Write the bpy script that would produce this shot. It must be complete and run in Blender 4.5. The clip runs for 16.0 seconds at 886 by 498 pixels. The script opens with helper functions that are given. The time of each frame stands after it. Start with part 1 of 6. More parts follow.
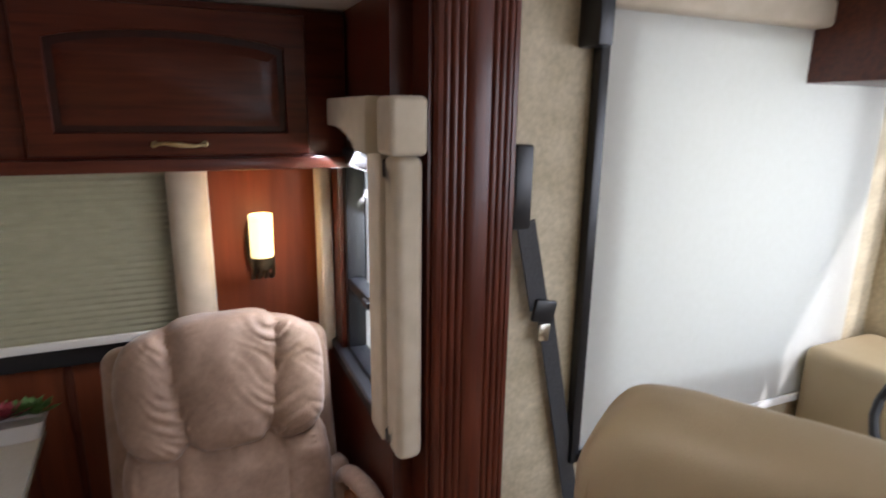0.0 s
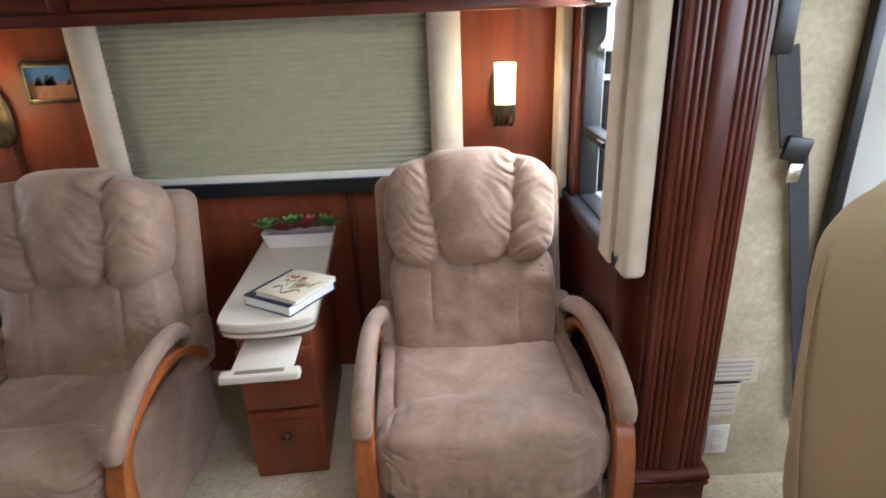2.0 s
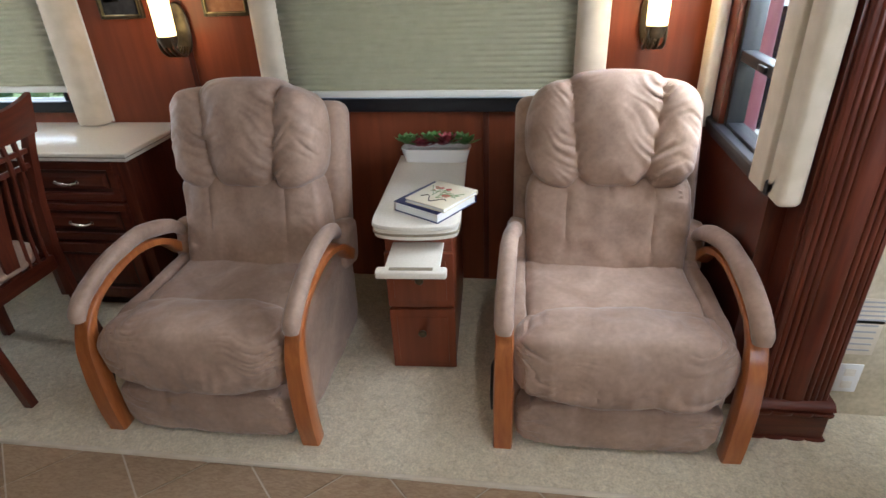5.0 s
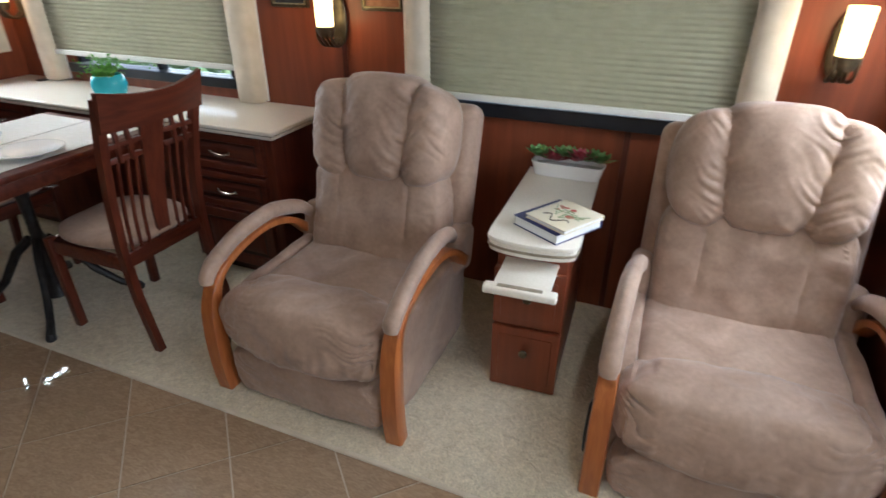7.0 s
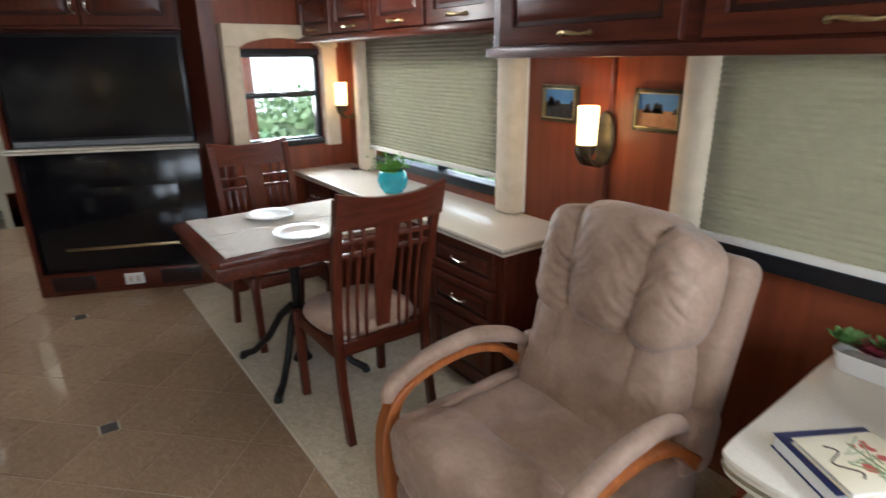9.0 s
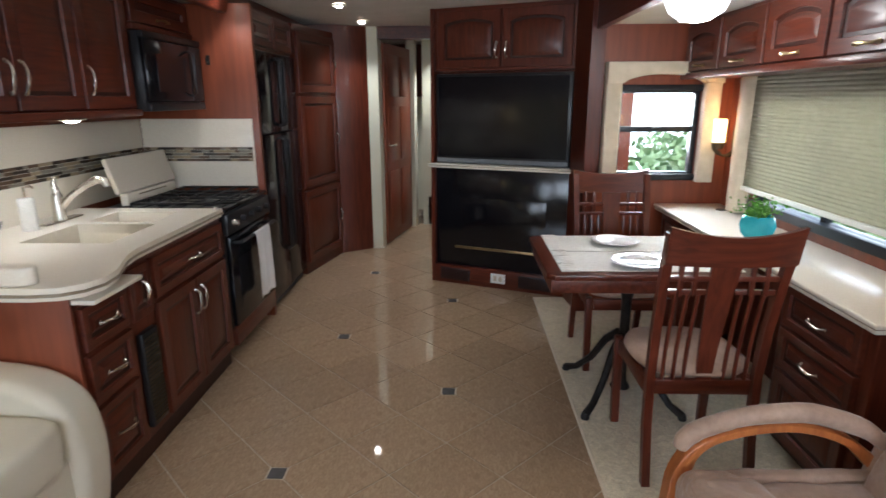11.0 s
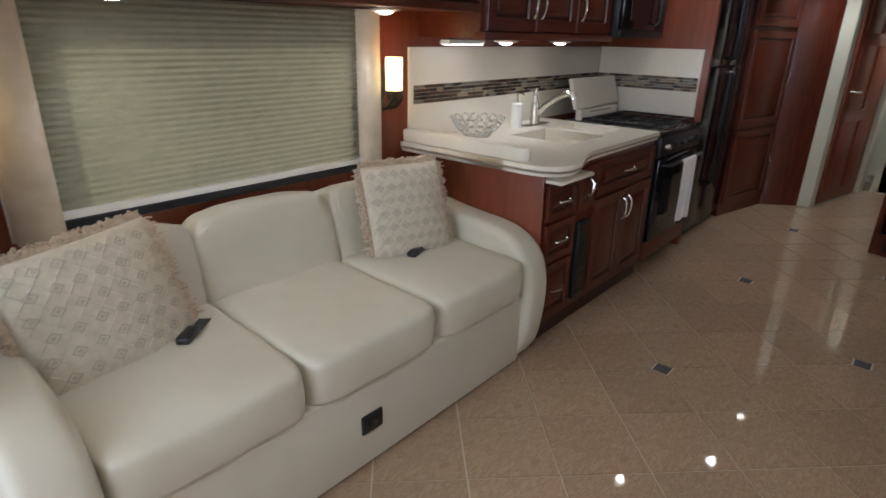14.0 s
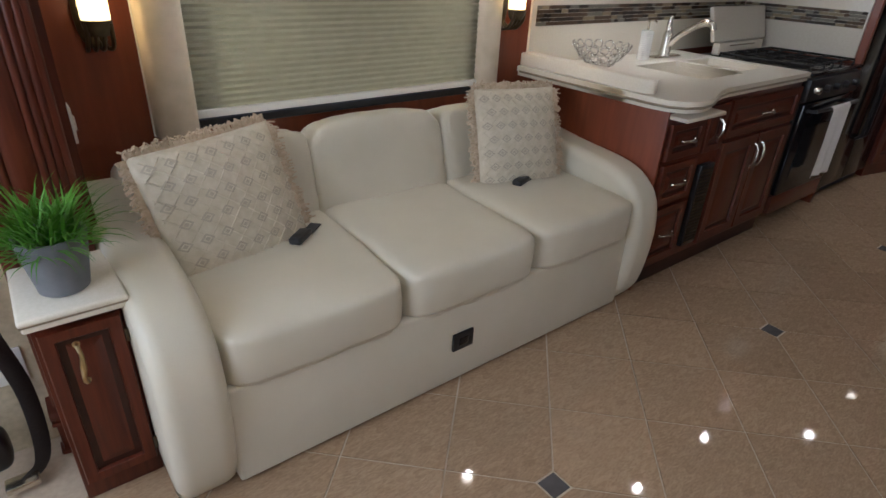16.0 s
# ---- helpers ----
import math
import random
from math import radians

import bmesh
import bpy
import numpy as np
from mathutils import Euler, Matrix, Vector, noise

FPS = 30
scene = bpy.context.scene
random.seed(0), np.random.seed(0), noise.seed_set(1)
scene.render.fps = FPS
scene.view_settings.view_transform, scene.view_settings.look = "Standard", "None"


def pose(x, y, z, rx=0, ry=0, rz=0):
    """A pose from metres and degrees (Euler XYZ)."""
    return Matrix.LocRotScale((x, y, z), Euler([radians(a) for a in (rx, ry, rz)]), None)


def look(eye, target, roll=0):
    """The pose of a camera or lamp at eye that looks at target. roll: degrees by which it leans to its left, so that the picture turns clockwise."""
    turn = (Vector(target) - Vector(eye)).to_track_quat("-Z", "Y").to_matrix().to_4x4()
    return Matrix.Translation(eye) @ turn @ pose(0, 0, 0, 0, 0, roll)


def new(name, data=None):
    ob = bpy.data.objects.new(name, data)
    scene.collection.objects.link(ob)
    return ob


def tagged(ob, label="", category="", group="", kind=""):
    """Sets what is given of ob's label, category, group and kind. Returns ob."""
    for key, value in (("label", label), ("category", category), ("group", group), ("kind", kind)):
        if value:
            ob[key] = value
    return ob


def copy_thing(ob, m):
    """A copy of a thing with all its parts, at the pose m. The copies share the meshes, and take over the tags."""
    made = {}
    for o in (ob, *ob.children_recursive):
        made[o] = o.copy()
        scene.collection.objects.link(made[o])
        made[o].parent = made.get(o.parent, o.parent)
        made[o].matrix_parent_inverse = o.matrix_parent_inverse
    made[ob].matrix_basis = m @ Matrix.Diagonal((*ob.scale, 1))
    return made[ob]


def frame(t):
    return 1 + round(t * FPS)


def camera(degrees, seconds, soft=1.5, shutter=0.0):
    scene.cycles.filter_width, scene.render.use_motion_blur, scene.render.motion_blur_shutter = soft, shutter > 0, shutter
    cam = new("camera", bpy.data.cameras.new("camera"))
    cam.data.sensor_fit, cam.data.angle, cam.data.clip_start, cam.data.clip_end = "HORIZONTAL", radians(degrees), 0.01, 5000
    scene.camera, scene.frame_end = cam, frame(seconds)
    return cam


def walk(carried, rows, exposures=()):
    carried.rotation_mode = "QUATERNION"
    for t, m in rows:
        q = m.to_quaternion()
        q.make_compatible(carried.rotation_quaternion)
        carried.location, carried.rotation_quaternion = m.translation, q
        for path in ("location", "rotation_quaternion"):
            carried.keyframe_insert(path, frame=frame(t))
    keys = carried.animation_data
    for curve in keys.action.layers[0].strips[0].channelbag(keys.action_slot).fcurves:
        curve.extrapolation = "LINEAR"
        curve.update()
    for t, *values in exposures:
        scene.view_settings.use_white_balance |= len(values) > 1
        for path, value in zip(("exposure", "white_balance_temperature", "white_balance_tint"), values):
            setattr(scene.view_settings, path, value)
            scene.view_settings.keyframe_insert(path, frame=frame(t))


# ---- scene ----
cam = camera(76.1, 16.0, shutter=0.4)
PATH = [
    (0, (0.507, -0.154, 1.656), (1.286, 1.627, 1.186), 0.8),
    (0.5, (0.541, -0.189, 1.539), (1.038, 1.679, 1.028), -0.5),
    (1, (0.531, -0.259, 1.5), (0.852, 1.627, 0.917), -1.3),
    (1.5, (0.504, -0.292, 1.481), (0.638, 1.593, 0.826), -2.0),
    (2, (0.417, -0.337, 1.476), (0.438, 1.515, 0.721), -2.4),
    (2.5, (0.349, -0.394, 1.467), (0.302, 1.427, 0.642), -2.3),
    (3, (0.327, -0.428, 1.468), (0.216, 1.366, 0.591), -2.5),
    (3.5, (0.306, -0.45, 1.474), (0.146, 1.323, 0.563), -2.5),
    (4, (0.285, -0.468, 1.467), (0.071, 1.289, 0.537), -2.4),
    (6.5, (0.21, -0.446, 1.466), (-0.283, 1.235, 0.5), -0.9),
    (7, (0.245, -0.389, 1.478), (-0.44, 1.235, 0.534), -0.0),
    (7.5, (0.319, -0.311, 1.487), (-0.667, 1.194, 0.614), -1.9),
    (8, (0.293, -0.197, 1.501), (-0.895, 1.198, 0.698), -2.4),
    (8.5, (0.247, -0.046, 1.496), (-1.091, 1.257, 0.78), -0.0),
    (9, (0.239, 0.061, 1.495), (-1.303, 1.164, 0.856), -0.6),
    (9.5, (0.241, 0.144, 1.504), (-1.519, 0.889, 0.915), -0.4),
    (9.7, (0.242, 0.171, 1.497), (-1.578, 0.771, 0.924), -0.1),
    (11.8, (0.562, 0.137, 1.484), (-1.317, -0.282, 0.942), -0.6),
    (12, (0.609, 0.152, 1.499), (-1.239, -0.373, 0.943), -0.6),
    (12.5, (0.685, 0.137, 1.463), (-1.078, -0.633, 0.915), -0.8),
    (13, (0.73, 0.108, 1.444), (-0.931, -0.844, 0.867), -0.2),
    (13.5, (0.753, 0.106, 1.428), (-0.784, -1.002, 0.787), 0.6),
    (14, (0.776, 0.094, 1.42), (-0.641, -1.126, 0.711), 1.2),
    (14.5, (0.789, 0.093, 1.399), (-0.518, -1.206, 0.621), 2.2),
    (15, (0.787, 0.1, 1.388), (-0.432, -1.244, 0.547), 2.5),
    (15.5, (0.785, 0.092, 1.386), (-0.372, -1.274, 0.494), 2.6),
    (16, (0.793, 0.085, 1.381), (-0.317, -1.297, 0.454), 2.7),
]
walk(cam, [(t, look(eye, target, roll)) for t, eye, target, roll in PATH],
     [(0, -0.65, 5950, 19), (0.6, -0.15, 5800, 15), (2, 0.12, 5600, 12), (4, 0.18, 5600, 12), (6.5, 0.22, 5550, 10), (9.7, 0.3, 5750, 11), (12, 0.62, 5600, 12), (13, 0.38, 5650, 12), (14, 0.05, 5600, 13), (16, -0.12, 5600, 14)])

# ---- world and light ----
world = bpy.data.worlds.new("sky")
scene.world = world
world.use_nodes = True
wn = world.node_tree
sky = wn.nodes.new("ShaderNodeTexSky")
sky.sky_type, sky.sun_disc = "NISHITA", False
sky.sun_elevation, sky.sun_rotation = radians(38), radians(205)
wn.links.new(sky.outputs[0], wn.nodes["Background"].inputs[0])
wn.nodes["Background"].inputs[1].default_value = 0.3


def lamp(name, kind, energy, colour, matrix, size=0.1, size_y=None, spot=None):
    data = bpy.data.lights.new(name, kind)
    data.energy, data.color = energy, colour
    if kind == "AREA":
        data.shape, data.size = "RECTANGLE", size
        data.size_y = size_y or size
    elif kind == "SUN":
        data.angle = size
    else:
        data.shadow_soft_size = size
    if spot:
        data.spot_size, data.spot_blend = radians(spot), 0.8
    ob = new(name, data)
    ob.matrix_world = matrix
    return ob


lamp("sun", "SUN", 4.5, (1, 0.95, 0.88), look((0, 0, 0), (-0.35, 0.7, -0.62)), radians(0.6))
# daylight that enters by the windscreen and the cab's side windows
lamp("windscreen_daylight", "AREA", 42, (0.95, 0.98, 1.0), look((2.78, -0.2, 1.5), (0.7, 0.8, 0.5)), 2.0, 0.9)
lamp("window_daylight", "AREA", 16, (1.0, 1.0, 0.97), look((-2.45, 2.5, 1.3), (-2.45, 1.4, 1.1)), 1.2, 0.8)
lamp("window_daylight", "AREA", 11, (1.0, 0.99, 0.93), look((-0.17, 2.5, 1.3), (-0.17, 1.4, 1.1)), 1.2, 0.8)
lamp("window_daylight", "AREA", 58, (0.97, 1.0, 0.97), look((-4.0, 1.44, 1.35), (-2.7, 1.1, 0.7)), 0.6, 0.6)
lamp("window_daylight", "AREA", 24, (0.97, 0.99, 1.0), look((1.12, 1.45, 1.35), (0.45, 0.95, 0.45)), 0.45, 0.6)

lamp("window_daylight", "AREA", 15, (0.93, 0.97, 1.0), look((2.15, -1.6, 1.3), (0.6, 0.9, 0.35)), 0.85, 0.95)

# ---- materials ----


def mat(name, c1, c2=None, rough=0.5, metal=0.0, scale=8.0, stretch=(1, 1, 1), bump=0.0, fine=0.0, fine_scale=200.0,
        coat=0.0, rand=0.0, detail=6.0, rough2=None, spec=0.5, sheen=0.0, trans=0.0, ior=1.45, distort=0.0, speck=0.0, speck_scale=150.0):
    """A surface with two scales of variation: c1 to c2 by noise of a scale per metre, and a fine grain."""
    m = bpy.data.materials.new(name)
    m.use_nodes = True
    n, l = m.node_tree.nodes, m.node_tree.links
    b = n["Principled BSDF"]
    b.inputs["Roughness"].default_value = rough
    b.inputs["Metallic"].default_value = metal
    b.inputs["Specular IOR Level"].default_value = spec
    b.inputs["Coat Weight"].default_value = coat
    b.inputs["Coat Roughness"].default_value = 0.12
    b.inputs["Sheen Weight"].default_value = sheen
    b.inputs["Transmission Weight"].default_value = trans
    b.inputs["IOR"].default_value = ior
    c2 = c2 or c1
    tc = n.new("ShaderNodeTexCoord")
    mp = n.new("ShaderNodeMapping")
    mp.inputs["Scale"].default_value = stretch
    l.new(tc.outputs["Object"], mp.inputs[0])
    no = n.new("ShaderNodeTexNoise")
    no.inputs["Scale"].default_value, no.inputs["Detail"].default_value = scale, detail
    no.inputs["Distortion"].default_value = distort
    l.new(mp.outputs[0], no.inputs["Vector"])
    ramp = n.new("ShaderNodeValToRGB")
    ramp.color_ramp.elements[0].position, ramp.color_ramp.elements[1].position = 0.32, 0.68
    ramp.color_ramp.elements[0].color, ramp.color_ramp.elements[1].color = (*c1, 1), (*c2, 1)
    l.new(no.outputs[0], ramp.inputs[0])
    colour = ramp.outputs[0]
    if rand:
        oi = n.new("ShaderNodeObjectInfo")
        mr = n.new("ShaderNodeMapRange")
        mr.inputs["To Min"].default_value, mr.inputs["To Max"].default_value = 1 - rand, 1 + rand
        l.new(oi.outputs["Random"], mr.inputs[0])
        hs = n.new("ShaderNodeHueSaturation")
        l.new(mr.outputs[0], hs.inputs["Value"])
        l.new(colour, hs.inputs["Color"])
        colour = hs.outputs[0]
    if speck:
        sn = n.new("ShaderNodeTexNoise")
        sn.inputs["Scale"].default_value, sn.inputs["Detail"].default_value = speck_scale, 4
        l.new(mp.outputs[0], sn.inputs["Vector"])
        sr = n.new("ShaderNodeMapRange")
        sr.inputs["From Min"].default_value, sr.inputs["From Max"].default_value = 0.3, 0.7
        sr.inputs["To Min"].default_value, sr.inputs["To Max"].default_value = 1 - speck, 1 + speck
        l.new(sn.outputs[0], sr.inputs[0])
        sh = n.new("ShaderNodeHueSaturation")
        l.new(sr.outputs[0], sh.inputs["Value"])
        l.new(colour, sh.inputs["Color"])
        colour = sh.outputs[0]
    l.new(colour, b.inputs["Base Color"])
    if rough2 is not None:
        mr = n.new("ShaderNodeMapRange")
        mr.inputs["To Min"].default_value, mr.inputs["To Max"].default_value = rough, rough2
        l.new(no.outputs[0], mr.inputs[0])
        l.new(mr.outputs[0], b.inputs["Roughness"])
    if bump or fine:
        f = n.new("ShaderNodeTexNoise")
        f.inputs["Scale"].default_value, f.inputs["Detail"].default_value = fine_scale, 3
        l.new(mp.outputs[0], f.inputs["Vector"])
        b1 = n.new("ShaderNodeBump")
        b1.inputs["Strength"].default_value, b1.inputs["Distance"].default_value = bump, 0.01
        l.new(no.outputs[0], b1.inputs["Height"])
        b2 = n.new("ShaderNodeBump")
        b2.inputs["Strength"].default_value, b2.inputs["Distance"].default_value = fine, 0.002
        l.new(f.outputs[0], b2.inputs["Height"])
        l.new(b1.outputs[0], b2.inputs["Normal"])
        l.new(b2.outputs[0], b.inputs["Normal"])
    return m


def glow(name, colour, strength):
    m = bpy.data.materials.new(name)
    m.use_nodes = True
    b = m.node_tree.nodes["Principled BSDF"]
    b.inputs["Base Color"].default_value = (*colour, 1)
    b.inputs["Emission Color"].default_value = (*colour, 1)
    b.inputs["Emission Strength"].default_value = strength
    return m


def glass(name, tint, gloss):
    """Thin clear glass: straight through, with a part of mirror."""
    m = bpy.data.materials.new(name)
    m.use_nodes = True
    n, l = m.node_tree.nodes, m.node_tree.links
    a, b, x = n.new("ShaderNodeBsdfTransparent"), n.new("ShaderNodeBsdfGlossy"), n.new("ShaderNodeMixShader")
    a.inputs[0].default_value = (*tint, 1)
    b.inputs["Roughness"].default_value = 0.08
    x.inputs[0].default_value = gloss
    l.new(a.outputs[0], x.inputs[1])
    l.new(b.outputs[0], x.inputs[2])
    l.new(x.outputs[0], n["Material Output"].inputs[0])
    return m


WOODV = mat("cherry_upright_grain", (0.062, 0.0125, 0.0065), (0.115, 0.025, 0.011), 0.26, spec=0.4, scale=9, stretch=(6, 6, 0.5), fine=0.15, fine_scale=90, coat=0.15, rough2=0.4, distort=0.4)
WOODH = mat("cherry_level_grain", (0.062, 0.0125, 0.0065), (0.115, 0.025, 0.011), 0.26, spec=0.4, scale=9, stretch=(0.5, 6, 6), fine=0.15, fine_scale=90, coat=0.15, rough2=0.4, distort=0.4)
PANEL = mat("cherry_wall_panel", (0.162, 0.037, 0.0145), (0.228, 0.056, 0.021), 0.34, scale=5, stretch=(5, 5, 0.4), fine=0.1, fine_scale=80, coat=0.12, rough2=0.5, distort=0.3)
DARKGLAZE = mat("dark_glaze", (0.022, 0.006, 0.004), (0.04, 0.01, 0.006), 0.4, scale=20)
OAK = mat("golden_oak", (0.3, 0.085, 0.022), (0.42, 0.14, 0.036), 0.3, scale=10, stretch=(6, 6, 0.7), fine=0.1, coat=0.3, distort=0.3)
SUEDE = mat("taupe_microfibre", (0.285, 0.185, 0.13), (0.425, 0.292, 0.212), 0.55, scale=5, bump=0.2, fine=0.35, fine_scale=420, sheen=0.25, spec=0.4, distort=0.8, speck=0.1, speck_scale=60)
LEATHER = mat("cream_leather", (0.57, 0.53, 0.42), (0.63, 0.59, 0.48), 0.4, scale=3, bump=0.1, fine=0.3, fine_scale=330, rough2=0.52)
TANLEATHER = mat("tan_leather", (0.4, 0.31, 0.18), (0.46, 0.36, 0.22), 0.45, scale=4, fine=0.3, fine_scale=300)
FABRIC = mat("beige_fabric", (0.56, 0.48, 0.35), (0.66, 0.57, 0.44), 0.85, scale=14, bump=0.1, fine=0.5, fine_scale=500, sheen=0.2)
WALLVINYL = mat("mottled_tan_wallcovering", (0.45, 0.38, 0.25), (0.6, 0.52, 0.37), 0.7, scale=9, bump=0.1, speck=0.12, speck_scale=60, fine=0.3, fine_scale=250)
CREAM = mat("cream_solid_surface", (0.74, 0.69, 0.58), (0.8, 0.75, 0.65), 0.28, scale=120, coat=0.15)
CREAMPAINT = mat("cream_paint", (0.66, 0.65, 0.5), (0.7, 0.69, 0.55), 0.5, scale=4, fine=0.1)
CEILING = mat("off_white_ceiling_vinyl", (0.7, 0.68, 0.62), (0.76, 0.74, 0.68), 0.7, scale=6, fine=0.3, fine_scale=160)
BLIND = mat("pleated_sage_fabric", (0.4, 0.375, 0.275), (0.44, 0.415, 0.31), 0.85, scale=20)
WHITE = mat("white_plastic", (0.78, 0.77, 0.73), (0.82, 0.81, 0.77), 0.35, scale=5)
CARPET = mat("cream_carpet", (0.57, 0.49, 0.345), (0.7, 0.62, 0.455), 0.95, scale=26, bump=1.0, fine=1.0, fine_scale=260, sheen=0.3, spec=0.1, distort=1.2, speck=0.16, speck_scale=150)
TILE = mat("tan_brown_stone_tile", (0.305, 0.208, 0.128), (0.395, 0.28, 0.178), 0.03, scale=17, rand=0.08, detail=15, stretch=(1, 2.6, 1), rough2=0.055, coat=0.0, spec=0.8, distort=1.5, speck=0.11, speck_scale=75)
INSET = mat("slate_inset", (0.075, 0.07, 0.07), (0.1, 0.095, 0.095), 0.15, scale=20)
GROUT = mat("grout", (0.42, 0.34, 0.25), (0.49, 0.4, 0.3), 0.6, scale=60)
BLACK = mat("black_plastic", (0.012, 0.012, 0.013), (0.018, 0.018, 0.02), 0.32, scale=20)
BLACKGLOSS = mat("black_glass", (0.006, 0.006, 0.008), (0.008, 0.008, 0.01), 0.13, scale=3, spec=0.4)
ALU = mat("dark_window_frame", (0.01, 0.011, 0.014), (0.016, 0.017, 0.021), 0.4, scale=12)
IRON = mat("blackened_iron", (0.02, 0.019, 0.019), (0.035, 0.033, 0.032), 0.45, metal=0.6, scale=30, bump=0.1)
BRONZE = mat("aged_bronze", (0.07, 0.055, 0.035), (0.13, 0.105, 0.065), 0.4, metal=0.85, scale=25)
BRASS = mat("aged_brass", (0.5, 0.4, 0.2), (0.62, 0.52, 0.3), 0.28, metal=1.0, scale=30)
NICKEL = mat("brushed_nickel", (0.6, 0.57, 0.5), (0.7, 0.67, 0.6), 0.26, metal=1.0, scale=40)
STRIPE = mat("bronze_edge_strip", (0.22, 0.18, 0.12), (0.3, 0.25, 0.17), 0.3, scale=30)
PORCELAIN = mat("white_porcelain", (0.8, 0.8, 0.78), (0.84, 0.84, 0.82), 0.12, scale=5)
LINEN = mat("white_linen", (0.72, 0.7, 0.64), (0.8, 0.78, 0.73), 0.9, scale=60, fine=0.6, fine_scale=600)
TERRY = mat("white_terry", (0.78, 0.78, 0.77), (0.84, 0.84, 0.83), 0.95, scale=80, bump=0.3, fine=0.8, fine_scale=500)
PILLOW = mat("cream_woven_pillow", (0.62, 0.56, 0.43), (0.72, 0.66, 0.54), 0.9, scale=40, fine=0.8, fine_scale=420)
PILLOWMARK = mat("grey_woven_diamonds", (0.49, 0.44, 0.345), (0.55, 0.5, 0.4), 0.9, scale=60, fine=0.6)
FRINGE = mat("beige_fringe", (0.5, 0.4, 0.28), (0.66, 0.55, 0.42), 0.95, scale=60)
TEAL = mat("turquoise_glaze", (0.03, 0.33, 0.4), (0.06, 0.42, 0.5), 0.15, scale=12)
GREYPOT = mat("grey_concrete_pot", (0.13, 0.14, 0.155), (0.17, 0.18, 0.195), 0.6, scale=20, bump=0.1)
GRASS = mat("bright_green_blades", (0.06, 0.2, 0.015), (0.13, 0.34, 0.04), 0.5, scale=30)
SUCC = mat("green_succulent", (0.08, 0.2, 0.04), (0.2, 0.36, 0.12), 0.5, scale=40)
SUCCRED = mat("red_succulent", (0.3, 0.03, 0.05), (0.45, 0.1, 0.12), 0.5, scale=40)
NAVY = mat("navy_cover", (0.02, 0.025, 0.09), (0.03, 0.035, 0.12), 0.4, scale=20)
PAPER = mat("book_pages", (0.74, 0.73, 0.7), (0.8, 0.79, 0.76), 0.8, scale=200, stretch=(0.2, 0.2, 4))
COVER = mat("cream_book_cover", (0.68, 0.6, 0.42), (0.74, 0.68, 0.52), 0.35, scale=10)
INK = mat("brown_ink", (0.07, 0.05, 0.04), (0.09, 0.07, 0.05), 0.5)
REDINK = mat("red_ink", (0.4, 0.06, 0.04), (0.5, 0.1, 0.07), 0.5)
GREENINK = mat("green_ink", (0.2, 0.28, 0.12), (0.28, 0.36, 0.2), 0.5)
GREYINK = mat("grey_ink", (0.3, 0.3, 0.29), (0.36, 0.36, 0.35), 0.6)
BELT = mat("grey_webbing", (0.035, 0.035, 0.037), (0.05, 0.05, 0.052), 0.7, scale=200, fine=0.6)
CLEAR = glass("clear_glass", (0.97, 0.98, 0.98), 0.3)
PANE = glass("window_glass", (0.93, 0.96, 0.95), 0.08)
LAMPGLASS = glow("lit_amber_glass", (1.0, 0.74, 0.32), 3.2)
PUCKLENS = glow("lit_puck_lens", (1.0, 0.9, 0.72), 14.0)
DOMEGLASS = glow("lit_dome_glass", (1.0, 0.95, 0.85), 5.0)
MOSAIC = [mat("mosaic_" + k, a, b, 0.15, scale=20) for k, a, b in (("brown", (0.1, 0.07, 0.05), (0.13, 0.09, 0.06)), ("grey", (0.2, 0.19, 0.16), (0.26, 0.24, 0.2)), ("tan", (0.3, 0.24, 0.16), (0.36, 0.3, 0.2)), ("dark", (0.04, 0.035, 0.03), (0.06, 0.05, 0.04)))]



def translucent(m, colour, share):
    """Lets daylight from behind through a cloth."""
    n, l = m.node_tree.nodes, m.node_tree.links
    t, x = n.new("ShaderNodeBsdfTranslucent"), n.new("ShaderNodeMixShader")
    t.inputs[0].default_value = (*colour, 1)
    x.inputs[0].default_value = share
    l.new(n["Principled BSDF"].outputs[0], x.inputs[1])
    l.new(t.outputs[0], x.inputs[2])
    l.new(x.outputs[0], n["Material Output"].inputs[0])
    return m



# ---- mesh helpers ----


def mesh(name, bm, material, smooth=None):
    me = bpy.data.meshes.new(name)
    bmesh.ops.recalc_face_normals(bm, faces=bm.faces)
    bm.to_mesh(me)
    bm.free()
    me.materials.append(material)
    if smooth is not None:
        me.shade_smooth()
        if smooth < 180:
            me.set_sharp_from_angle(angle=radians(smooth))
    return me


def part(name, bm, material, parent, label="", smooth=40):
    ob = new(name, mesh(name, bm, material, smooth))
    ob.parent = parent
    if label:
        ob["label"] = label
    return ob


def thing(name, label, category, m=Matrix(), group="", kind=""):
    ob = new(name)
    ob.empty_display_size = 0.05
    ob.matrix_world = m
    return tagged(ob, label, category, group, kind)


def solid(name, bm, material, label, category, kind="", smooth=40, group=""):
    return tagged(new(name, mesh(name, bm, material, smooth)), label, category, group, kind)


